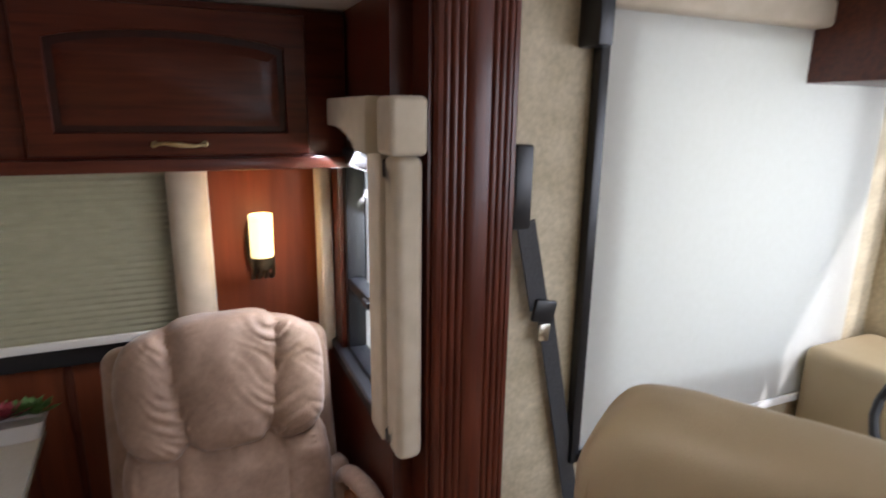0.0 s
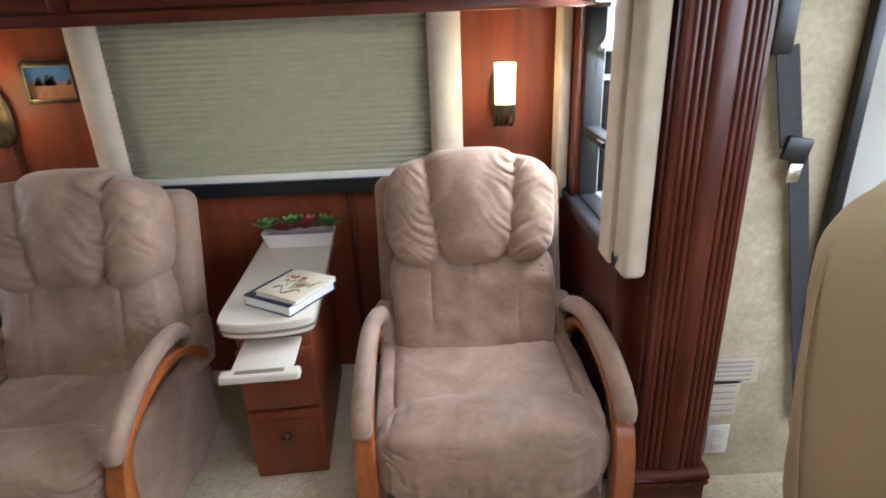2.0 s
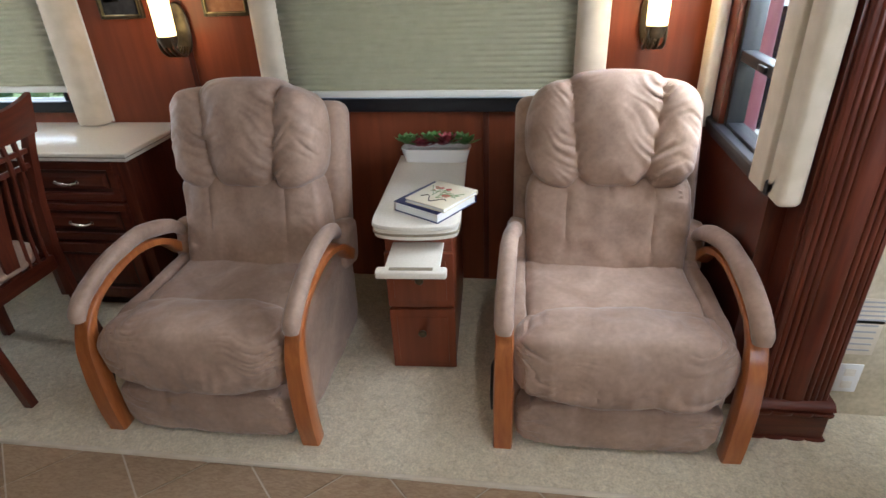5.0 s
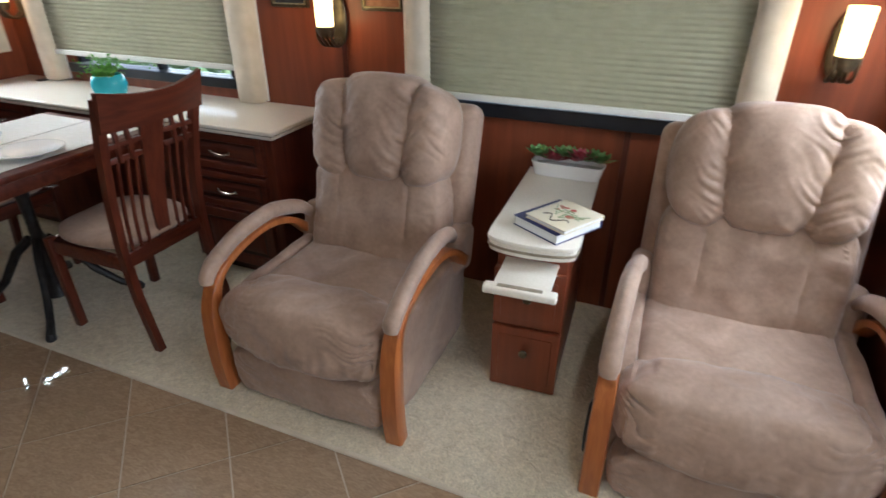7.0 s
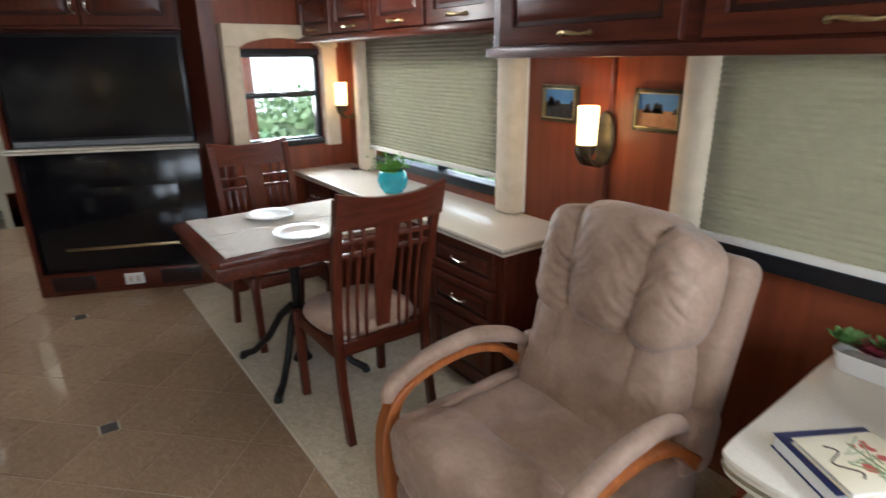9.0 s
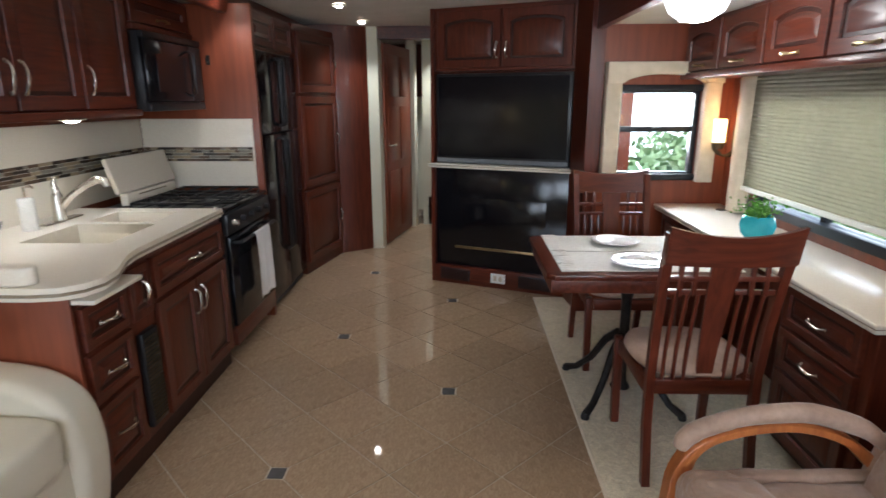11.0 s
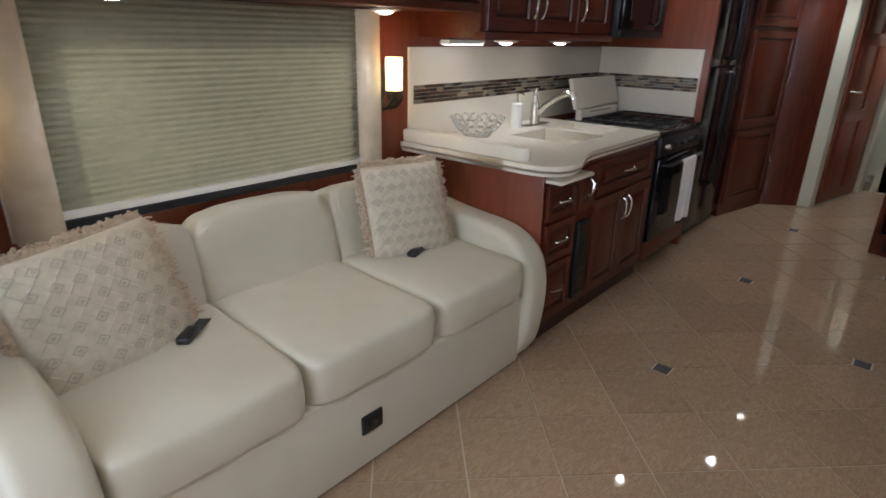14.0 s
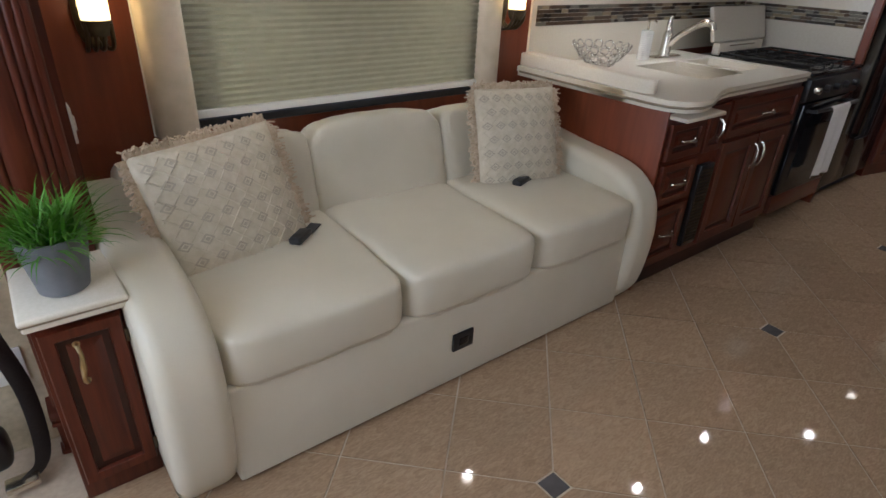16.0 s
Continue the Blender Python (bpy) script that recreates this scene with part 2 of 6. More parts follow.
def box(x0, x1, y0, y1, z0, z1, bevel=0.0, seg=2, bm=None):
    out = bm or bmesh.new()
    b = bmesh.new()
    bmesh.ops.create_cube(b, size=1.0)
    for v in b.verts:
        v.co = Vector((x0 + (v.co.x + 0.5) * (x1 - x0), y0 + (v.co.y + 0.5) * (y1 - y0), z0 + (v.co.z + 0.5) * (z1 - z0)))
    if bevel:
        bmesh.ops.bevel(b, geom=b.edges[:], offset=bevel, segments=seg, profile=0.5, affect="EDGES")
    return merge(out, b)


def merge(out, b, m=None):
    if m is not None:
        b.transform(m)
    tmp = bpy.data.meshes.new("tmp")
    b.to_mesh(tmp)
    b.free()
    out.from_mesh(tmp)
    bpy.data.meshes.remove(tmp)
    return out


def prism(points, z0, z1, bevel=0.0, seg=2, axis="z"):
    """An outline extruded along an axis; the outline is (x, y), (y, z) for axis x or (x, z) for axis y."""
    b = bmesh.new()
    vs = [b.verts.new((p[0], p[1], z0)) for p in points]
    f = b.faces.new(vs)
    r = bmesh.ops.extrude_face_region(b, geom=[f])
    for v in r["geom"]:
        if isinstance(v, bmesh.types.BMVert):
            v.co.z = z1
    if bevel:
        rim = [e for e in b.edges if abs(e.verts[0].co.z - e.verts[1].co.z) < 1e-6]
        bmesh.ops.bevel(b, geom=rim, offset=bevel, segments=seg, profile=0.5, affect="EDGES")
    if axis == "x":
        b.transform(Matrix(((0, 0, 1, 0), (1, 0, 0, 0), (0, 1, 0, 0), (0, 0, 0, 1))))
    elif axis == "y":
        b.transform(Matrix(((1, 0, 0, 0), (0, 0, 1, 0), (0, 1, 0, 0), (0, 0, 0, 1))))
    return b


def tube(points, r, n=8, bm=None, flat=1.0):
    """A tube along points; r is one radius or one for each point; flat squashes it across."""
    out = bm or bmesh.new()
    pts = [Vector(p) for p in points]
    rs = r if isinstance(r, (list, tuple)) else [r] * len(pts)
    rings = []
    side = None
    for i, p in enumerate(pts):
        d = (pts[min(i + 1, len(pts) - 1)] - pts[max(i - 1, 0)]).normalized()
        if side is None:
            side = d.orthogonal().normalized()
        side = (side - d * side.dot(d)).normalized()
        up = d.cross(side)
        rings.append([out.verts.new(p + (side * math.cos(2 * math.pi * k / n) + up * math.sin(2 * math.pi * k / n) * flat) * rs[i]) for k in range(n)])
    for a, b in zip(rings, rings[1:]):
        for k in range(n):
            out.faces.new((a[k], a[(k + 1) % n], b[(k + 1) % n], b[k]))
    out.faces.new(rings[0][::-1])
    out.faces.new(rings[-1])
    return out


def lathe(profile, n=24, at=(0, 0, 0), bm=None, axis="z"):
    """A turned body: profile rows of (radius, height)."""
    b = bmesh.new()
    rings = []
    for r, z in profile:
        if r < 1e-5:
            rings.append([b.verts.new((0, 0, z))])
        else:
            rings.append([b.verts.new((r * math.cos(2 * math.pi * k / n), r * math.sin(2 * math.pi * k / n), z)) for k in range(n)])
    for p, q in zip(rings, rings[1:]):
        for k in range(n):
            a = (p[k % len(p)], p[(k + 1) % len(p)], q[(k + 1) % len(q)], q[k % len(q)])
            a = list(dict.fromkeys(a))
            if len(a) > 2:
                b.faces.new(a)
    m = Matrix.Translation(at)
    if axis == "y":
        m = m @ pose(0, 0, 0, 90)
    elif axis == "x":
        m = m @ pose(0, 0, 0, 0, 90)
    return merge(bm or bmesh.new(), b, m)


def cushion(sx, sy, sz, n=14, power=4.0, wrinkle=0.006, seed=0.0, puff=0.12, m=None, bm=None, freq=9.0, fold=0.0):
    """A stuffed form in a box of that size: rounded edges, swollen faces, soft creases."""
    b = bmesh.new()
    bmesh.ops.create_cube(b, size=2.0)
    bmesh.ops.subdivide_edges(b, edges=b.edges[:], cuts=n, use_grid_fill=True)
    for v in b.verts:
        c = v.co.copy()
        length = (abs(c.x) ** power + abs(c.y) ** power + abs(c.z) ** power) ** (1 / power)
        c /= length
        r = [1 + puff * (1 - c[(k + 1) % 3] ** 2) * (1 - c[(k + 2) % 3] ** 2) for k in range(3)]
        p = Vector((c.x * r[0] / (1 + puff) * sx / 2, c.y * r[1] / (1 + puff) * sy / 2, c.z * r[2] / (1 + puff) * sz / 2))
        if wrinkle:
            q = Vector((p.x * freq + seed, p.y * freq - seed, p.z * freq))
            p += c * wrinkle * (noise.noise(q) + 0.5 * noise.noise(q * 2.7))
        if fold:
            edge = abs(c.x) ** 3
            q = Vector((p.x * 7 + seed, p.y * 5, p.z * 34 + 6 * noise.noise(Vector((p.x * 7, seed, p.z * 7)))))
            p -= c * fold * (0.12 + edge) * max(0.0, 1 - 3.2 * abs(noise.noise(q))) * (1.0 if abs(c.x) < 0.93 else 0.35)
        v.co = p
    return merge(bm or bmesh.new(), b, m)


def head_cushion(sx, sy, sz, m, seed=0.0, n=64):
    """A head cushion in three plump lobes, gathered along the two seams that bound the middle one."""
    b = cushion(sx, sy, sz, n, 6.0, 0.004, seed, 0.1, None, None, 7)
    for v in b.verts:
        p = v.co.copy()
        h = min(1.0, max(0.0, p.z / sz + 0.5))
        seam = 0.108 + 0.044 * h ** 0.75
        d = abs(p.x) - seam
        if d < 0:
            u = p.x / seam
            lobe = 0.03 * max(0.0, 1 - u * u) ** 0.5 - 0.018
            p.z += 0.022 * max(0.0, h - 0.5) * 2 * (1 - u ** 6)
        else:
            u = min(1.0, d / (sx / 2 - seam))
            lobe = 0.034 * max(0.0, 1 - (2 * u - 0.95) ** 2) ** 0.5 - 0.024
            p.z -= 0.012 * max(0.0, h - 0.5) * 2 * u * u + 0.016 * max(0.0, 0.35 - h) * 2.9 * math.sin(math.pi * min(1.0, u + 0.1))
        # lobes round off towards their lower hem
        p.z += 0.024 * math.exp(-(d / 0.02) ** 2) * max(0.0, 1 - h / 0.25)
        front = min(1.0, max(0.0, 0.5 - 1.6 * p.y / sy)) if h < 0.9 else 1.0
        side = 1 if p.x > 0 else -1
        q = Vector((d * 7 + side * 3 + seed, seed * 2.3, p.z * 30 - abs(d) * 26 + 1.2 * noise.noise(p * 9)))
        out = lobe - 0.017 * math.exp(-abs(d) / 0.045) * max(0.0, 1 - 2.2 * abs(noise.noise(q)))
        if d > 0.04:
            q = Vector((d * 7 + side * 5, seed, p.z * 27 + d * 18))
            out -= 0.016 * math.exp(-max(0.0, sx / 2 - abs(p.x)) / 0.05) * max(0.0, 1 - 2.3 * abs(noise.noise(q)))
        p.y -= out * front
        v.co = p
    return merge(bmesh.new(), b, m)


def smooth_path(points, n=5):
    """Points along a smooth curve through the points given."""
    ps = [Vector(p) for p in points]
    ps = [2 * ps[0] - ps[1]] + ps + [2 * ps[-1] - ps[-2]]
    out = []
    for a, b, c, d in zip(ps, ps[1:], ps[2:], ps[3:]):
        for k in range(n):
            t = k / n
            out.append(0.5 * (2 * b + (c - a) * t + (2 * a - 5 * b + 4 * c - d) * t * t + (3 * b - a - 3 * c + d) * t ** 3))
    return out + [ps[-2]]


def soft_prism(outline, x0, x1, r, seg=6):
    """A smooth (y, z) outline extruded along x from x0 to x1 with rims rounded by r."""
    n = len(outline)
    ps = [Vector(p) for p in outline]
    area = sum(a.x * b.y - b.x * a.y for a, b in zip(ps, ps[1:] + ps[:1]))
    norm = []
    for k in range(n):
        d = (ps[(k + 1) % n] - ps[k - 1]).normalized()
        norm.append(Vector((d.y, -d.x)) * (1 if area > 0 else -1))
    b = bmesh.new()
    s = 1 if x1 > x0 else -1
    rows = [(x0 + s * r * (1 - math.cos(math.pi / 2 * k / seg)), r * (1 - math.sin(math.pi / 2 * k / seg))) for k in range(seg + 1)]
    rows += [(x1 - (x - x0), i) for x, i in rows[::-1]]
    rings = [[b.verts.new((x, p.x - q.x * i, p.y - q.y * i)) for p, q in zip(ps, norm)] for x, i in rows]
    for p, q in zip(rings, rings[1:]):
        for k in range(n):
            b.faces.new((p[k], p[(k + 1) % n], q[(k + 1) % n], q[k]))
    b.faces.new(rings[0])
    b.faces.new(rings[-1])
    return b


def holed(u0, u1, z0, z1, holes):
    """Rectangles that fill u0..u1 by z0..z1 but for the holes (u0, u1, z0, z1)."""
    us = sorted({u0, u1, *[h[0] for h in holes], *[h[1] for h in holes]})
    zs = sorted({z0, z1, *[h[2] for h in holes], *[h[3] for h in holes]})
    for a, b in zip(us, us[1:]):
        for c, d in zip(zs, zs[1:]):
            cu, cz = (a + b) / 2, (c + d) / 2
            if not any(h[0] < cu < h[1] and h[2] < cz < h[3] for h in holes):
                yield a, b, c, d


def wall_y(name, y0, y1, u0, u1, z0, z1, holes, material, label):
    bm = bmesh.new()
    for a, b, c, d in holed(u0, u1, z0, z1, holes):
        box(a, b, y0, y1, c, d, bm=bm)
    bmesh.ops.remove_doubles(bm, verts=bm.verts, dist=1e-5)
    return solid(name, bm, material, label, "wall", "structure", None)


def wall_x(name, x0, x1, u0, u1, z0, z1, holes, material, label):
    bm = bmesh.new()
    for a, b, c, d in holed(u0, u1, z0, z1, holes):
        box(x0, x1, a, b, c, d, bm=bm)
    bmesh.ops.remove_doubles(bm, verts=bm.verts, dist=1e-5)
    return solid(name, bm, material, label, "wall", "structure", None)

# ---- the coach's shell ----
YR, YS = 1.9, -1.95          # inner faces of the two long slide-out walls
XF, XE = 0.93, -3.45         # end walls of the recliner slide-out
solid("ground", box(-60, 60, -60, 60, -1.3, -1.2), mat("asphalt", (0.05, 0.05, 0.052), (0.075, 0.075, 0.078), 0.9, scale=3, fine=0.6), "grey asphalt yard around the coach", "ground", "structure")
floor = solid("floor", box(-7.4, 3.0, -2.05, 2.0, -0.12, -0.003), GROUT, "floor of glossy tan stone tiles laid diagonally", "floor", "structure", None)
WIN1 = (-0.72, 0.38, 0.86, 1.5)
WIN2 = (-3.0, -1.86, 0.86, 1.5)
wall_y("wall_recliner_side", YR, YR + 0.09, XE - 0.08, XF + 0.08, 0, 2.0, [WIN1, WIN2], PANEL, "cherry wood panelled slide-out wall with two windows")
wall_x("wall_slide_front_end", XF, XF + 0.06, 1.13, YR, 0, 2.0, [(1.17, 1.68, 0.83, 1.52)], WOODV, "dark cherry end wall with a small window")
wall_x("wall_slide_rear_end", XE - 0.06, XE, 1.06, YR, 0, 2.0, [(1.17, 1.7, 0.97, 1.54)], PANEL, "cherry end wall with a small window")
wall_y("wall_sofa_side", YS - 0.09, YS, -5.0, 0.72, 0, 2.1, [(-0.9, 0.28, 0.86, 1.5)], PANEL, "cherry wood panelled slide-out wall behind the sofa")
wall_x("wall_sofa_end", 0.66, 0.72, YS, -1.66, 0, 2.1, [], WOODV, "dark cherry end wall of the sofa slide-out")
wall_y("wall_cab_driver_side", 1.12, 1.2, 0.99, 3.0, 0, 2.2, [(1.6, 2.6, 0.8, 1.9)], WALLVINYL, "cab side wall in mottled tan wallcovering")
wall_y("wall_cab_passenger_side", -1.72, -1.63, 0.72, 3.0, 0, 2.2, [(1.7, 2.6, 0.8, 1.8)], WALLVINYL, "cab side wall in mottled tan wallcovering")
wall_x("wall_front", 2.9, 3.0, -1.72, 1.2, 0, 2.2, [(-1.15, 1.0, 0.95, 1.9)], WALLVINYL, "front wall of the cab round the windscreen")
wall_x("wall_rear", -7.4, -7.3, -1.4, 1.4, 0, 2.2, [], CREAMPAINT, "cream rear wall of the bedroom")
wall_y("wall_bedroom_a", 1.3, 1.4, -7.4, -3.9, 0, 2.2, [], PANEL, "cherry panelled side wall")
wall_y("wall_bedroom_b", -1.5, -1.4, -7.4, -4.95, 0, 2.2, [], CREAMPAINT, "cream side wall")
solid("ceiling", box(-7.4, 3.0, -1.36, 1.05, 2.13, 2.2, bm=box(0.725, 3.0, -1.72, -1.362, 2.13, 2.2)), CEILING, "off-white padded vinyl ceiling", "ceiling", "structure")
solid("ceiling_recliner_slide", box(XE - 0.06, XF + 0.06, 1.05, YR + 0.09, 1.93, 2.0), CEILING, "lower off-white ceiling of the recliner slide-out", "ceiling", "structure")
solid("ceiling_sofa_slide", box(-5.0, 0.72, YS - 0.09, -1.36, 2.06, 2.13), CEILING, "lower off-white ceiling of the sofa slide-out", "ceiling", "structure")
# unseen slab above the ceilings, added to keep skylight from leaking in
solid("roof", box(-7.5, 3.1, -2.2, 2.1, 2.24, 2.32), WHITE, "unseen white slab over the coach that blocks the sky", "roof", "structure")
solid("trim_recliner_header", box(XE - 0.06, XF + 0.27, 1.0, 1.05, 1.9, 2.129, 0.006), WOODH, "cherry header across the slide-out opening", "trim", "structure")
solid("trim_sofa_header", box(-5.0, 0.72, -1.36, -1.31, 2.0, 2.129, 0.006), WOODH, "cherry header across the slide-out opening", "trim", "structure")
wall_y("wall_over_recliner", 1.99, 2.09, -7.4, 3.0, 1.93, 2.24, [], WHITE, "outer skin above the slide-out")
wall_y("wall_over_sofa", -2.14, -2.04, -7.4, 3.0, 2.0, 2.24, [], WHITE, "outer skin above the slide-out")


def carpet():
    bm = bmesh.new()
    bmesh.ops.create_grid(bm, x_segments=240, y_segments=50, size=0.5)
    x0, x1, y0, y1 = -3.72, 2.88, 0.712, 1.9
    for v in bm.verts:
        x, y = x0 + (v.co.x + 0.5) * (x1 - x0), y0 + (v.co.y + 0.5) * (y1 - y0)
        v.co = Vector((x, y, 0.011 + 0.002 * noise.noise(Vector((x * 9, y * 9, 0))) + 0.0012 * noise.noise(Vector((x * 31, y * 31, 3)))))
    ob = solid("carpet", bm, CARPET, "cream cut-pile carpet under the recliners and table", "carpet", "structure", 180)
    part("edge_binding", tube([(x0 + i * (x1 - x0) / 60, y0, 0.004) for i in range(61)], 0.009, 8), FABRIC, ob, "beige bound edge")
    return ob


carpet()

# ---- windows, blinds and fabric surrounds ----


def window_frame(name, w, h, m, rail=None, mullion=None, flange=0.0):
    """A coach window in its opening: local x across, z up, front -y."""
    ob = thing(name, "black framed coach window with clear glass", "window", m, kind="structure")
    bm = bmesh.new()
    t = 0.03
    for a in ((-w / 2, -w / 2 + t, 0, h), (w / 2 - t, w / 2, 0, h), (-w / 2 + t, w / 2 - t, 0, t), (-w / 2 + t, w / 2 - t, h - t, h)):
        box(a[0], a[1], -0.012, 0.05, a[2], a[3], 0.004, bm=bm)
    part("window_frame", bm, ALU, ob)
    fb = bmesh.new()
    if flange:
        # broad black flange that laps over the wall round the opening, with rounded corners
        g, n, rc = flange, 6, 0.05
        loops = []
        for grow, y in ((g, -0.03), (g, -0.045), (g - 0.006, -0.05), (-0.012, -0.05), (-0.018, -0.044), (-0.018, -0.012)):
            loop = []
            for cx, cz, a0 in ((w / 2, 0, -90), (w / 2, h, 0), (-w / 2, h, 90), (-w / 2, 0, 180)):
                q = rc + grow * 0.5
                ox, oz = cx + math.copysign(grow - q, cx), cz + (grow - q if cz else q - grow)
                loop += [fb.verts.new((ox + q * math.cos(radians(a0 + 90 * k / n)), y, oz + q * math.sin(radians(a0 + 90 * k / n)))) for k in range(n + 1)]
            loops.append(loop)
        for A, B in zip(loops, loops[1:]):
            for k in range(len(A)):
                fb.faces.new((A[k], A[(k + 1) % len(A)], B[(k + 1) % len(A)], B[k]))
        part("flange", fb, ALU, ob)
    if rail:
        part("rail", box(-w / 2 + t, w / 2 - t, -0.008, 0.04, rail - 0.018, rail + 0.018, 0.004), ALU, ob)
        part("latch", box(-0.03, 0.03, -0.02, -0.008, rail - 0.01, rail + 0.01, 0.003), BLACK, ob)
    if mullion is not None:
        part("mullion", box(mullion - 0.015, mullion + 0.015, -0.006, 0.04, t, h - t, 0.004), ALU, ob)
    p = part("pane", box(-w / 2 + t, w / 2 - t, 0.018, 0.023, t, h - t), PANE, ob)
    p.visible_shadow = False
    return ob


def blind(w, z0, z1, m, name="pleated_blind", gap=True):
    ob = thing(name, "sage grey pleated blind with a white bottom rail", "blind", m)
    bm = bmesh.new()
    n = int((z1 - z0) / 0.0105)
    rows = []
    for i in range(n + 1):
        z = z0 + (z1 - z0) * i / n
        y = -0.0032 if i % 2 else 0.0032
        rows.append((bm.verts.new((-w / 2, y, z)), bm.verts.new((w / 2, y, z))))
    for a, b in zip(rows, rows[1:]):
        bm.faces.new((a[0], a[1], b[1], b[0]))
    bmesh.ops.solidify(bm, geom=bm.faces[:], thickness=0.0015)
    part("pleats", bm, BLIND, ob, smooth=None)
    part("bottom_rail", box(-w / 2, w / 2, -0.013, 0.013, z0 - 0.026, z0, 0.005), WHITE, ob, "white bottom rail")
    return ob


def side_board(x, y, z0, z1, w, d, m=Matrix(), flare=0.0):
    """A padded fabric-covered upright board beside a window."""
    ob = thing("window_side_board", "padded beige fabric board beside the window", "curtain board", m @ Matrix.Translation((x, y, z0)))
    prof = [(-w / 2, 0), (w / 2, 0), (w / 2, -d * 0.7), (w / 2 - d * 0.3, -d), (-w / 2 + d * 0.3, -d), (-w / 2, -d * 0.7)]
    b = prism(prof, 0, z1 - z0, 0.006)
    part("padded_board", b, FABRIC, ob, smooth=50)
    bm = bmesh.new()
    for s in (-1, 1):
        tube([(s * w / 2 * 0.98, -0.006, k * (z1 - z0) / 20) for k in range(21)], 0.006, 6, bm)
    part("piping", bm, LINEN, ob)
    return ob


def lambrequin(y0, y1, z0, ztop, d, m, leg=0.1, near=0.8):
    """Fabric surround of a small window: two legs and an arched head; local x across, front -y."""
    ob = thing("window_lambrequin", "padded beige fabric surround with an arched head", "curtain board", m)
    w = y1 - y0
    part("leg", box(y0, y0 + leg, -d, 0, z0, ztop - 0.12, 0.012, 3), FABRIC, ob)
    part("leg", box(y1 - leg, y1, -d * near, 0, z0, ztop - 0.12, 0.005, 3), FABRIC, ob)
    pts = [(y0, ztop)]
    pts.append((y0, ztop - 0.13))
    pts.append((y0 + leg, ztop - 0.13))
    for k in range(1, 16):
        a = k / 16
        pts.append((y0 + leg + (w - 2 * leg) * a, ztop - 0.13 + 0.055 * math.sin(math.pi * a) ** 0.6))
    pts += [(y1 - leg, ztop - 0.13), (y1, ztop - 0.13), (y1, ztop)]
    b = prism(pts, -d - 0.015, 0, 0.006, axis="y")
    part("head", b, FABRIC, ob)
    return ob


window_frame("window_1", 1.1, 0.64, pose(-0.17, YR + 0.02, 0.86))
window_frame("window_2", 1.14, 0.64, pose(-2.43, YR + 0.02, 0.86), mullion=0.05)
window_frame("window_3", 0.53, 0.57, pose(XE - 0.03, 1.435, 0.97, 0, 0, 90), rail=0.31, flange=0.022)
window_frame("window_4", 0.51, 0.69, pose(XF + 0.03, 1.425, 0.83, 0, 0, -90), rail=0.26, flange=0.03)
window_frame("window_5", 1.18, 0.64, pose(-0.31, YS - 0.02, 0.86, 0, 0, 180))
window_frame("window_6", 1.0, 1.1, pose(2.1, 1.16, 0.8))
window_frame("window_7", 0.9, 1.0, pose(2.15, -1.675, 0.8, 0, 0, 180))
window_frame("window_8", 2.15, 0.95, pose(2.95, -0.075, 0.95, 0, 0, -90), mullion=0.0)
tagged(solid("window_sill_trim", box(-0.78, 0.44, YR - 0.03, YR + 0.02, 0.84, 0.9, 0.006), ALU, "black metal window ledge under the blind", "window ledge", "structure"))
tagged(solid("window_sill_trim", box(-3.04, -1.82, YR - 0.03, YR + 0.02, 0.84, 0.89, 0.006), ALU, "black metal window ledge above the desk top", "window ledge", "structure"))
tagged(solid("window_sill_trim", box(-1.0, 0.36, YS - 0.02, YS + 0.03, 0.812, 0.842, 0.006), ALU, "black metal window ledge behind the sofa", "window ledge", "structure"))
blind(1.19, 0.935, 1.5, pose(-0.17, YR - 0.045, 0))
blind(1.28, 0.965, 1.62, pose(-2.44, YR - 0.045, 0))
blind(1.225, 0.88, 1.515, pose(-0.33, YS + 0.05, 0, 0, 0, 180))
for x, z0, z1, w in ((-0.815, 0.86, 1.5, 0.11), (0.475, 0.86, 1.5, 0.12), (-1.73, 0.795, 1.5, 0.14), (-3.14, 0.795, 1.6, 0.13)):
    side_board(x, YR - 0.002, z0, z1, w, 0.085)
for x in (-1.0, 0.345):
    side_board(x, YS + 0.002, 0.8, 1.515, 0.13, 0.085, Matrix.Translation((x, YS + 0.002, 0.8)) @ pose(0, 0, 0, 0, 0, 180) @ Matrix.Translation((-x, -YS - 0.002, -0.8)))
lb = lambrequin(-0.41, 0.32, 0.81, 1.69, 0.045, pose(XF - 0.002, 1.45, 0, 0, 0, -90), near=0.6)
part("front_return", box(0.322, 0.42, -0.018, 0.05, 0.8, 1.56, 0.022, 5), FABRIC, lb)
part("front_return_head", box(0.322, 0.43, -0.034, 0.055, 1.56, 1.69, 0.014, 4), FABRIC, lb)
lambrequin(-0.36, 0.37, 0.94, 1.7, 0.08, pose(XE + 0.002, 1.43, 0, 0, 0, 90))

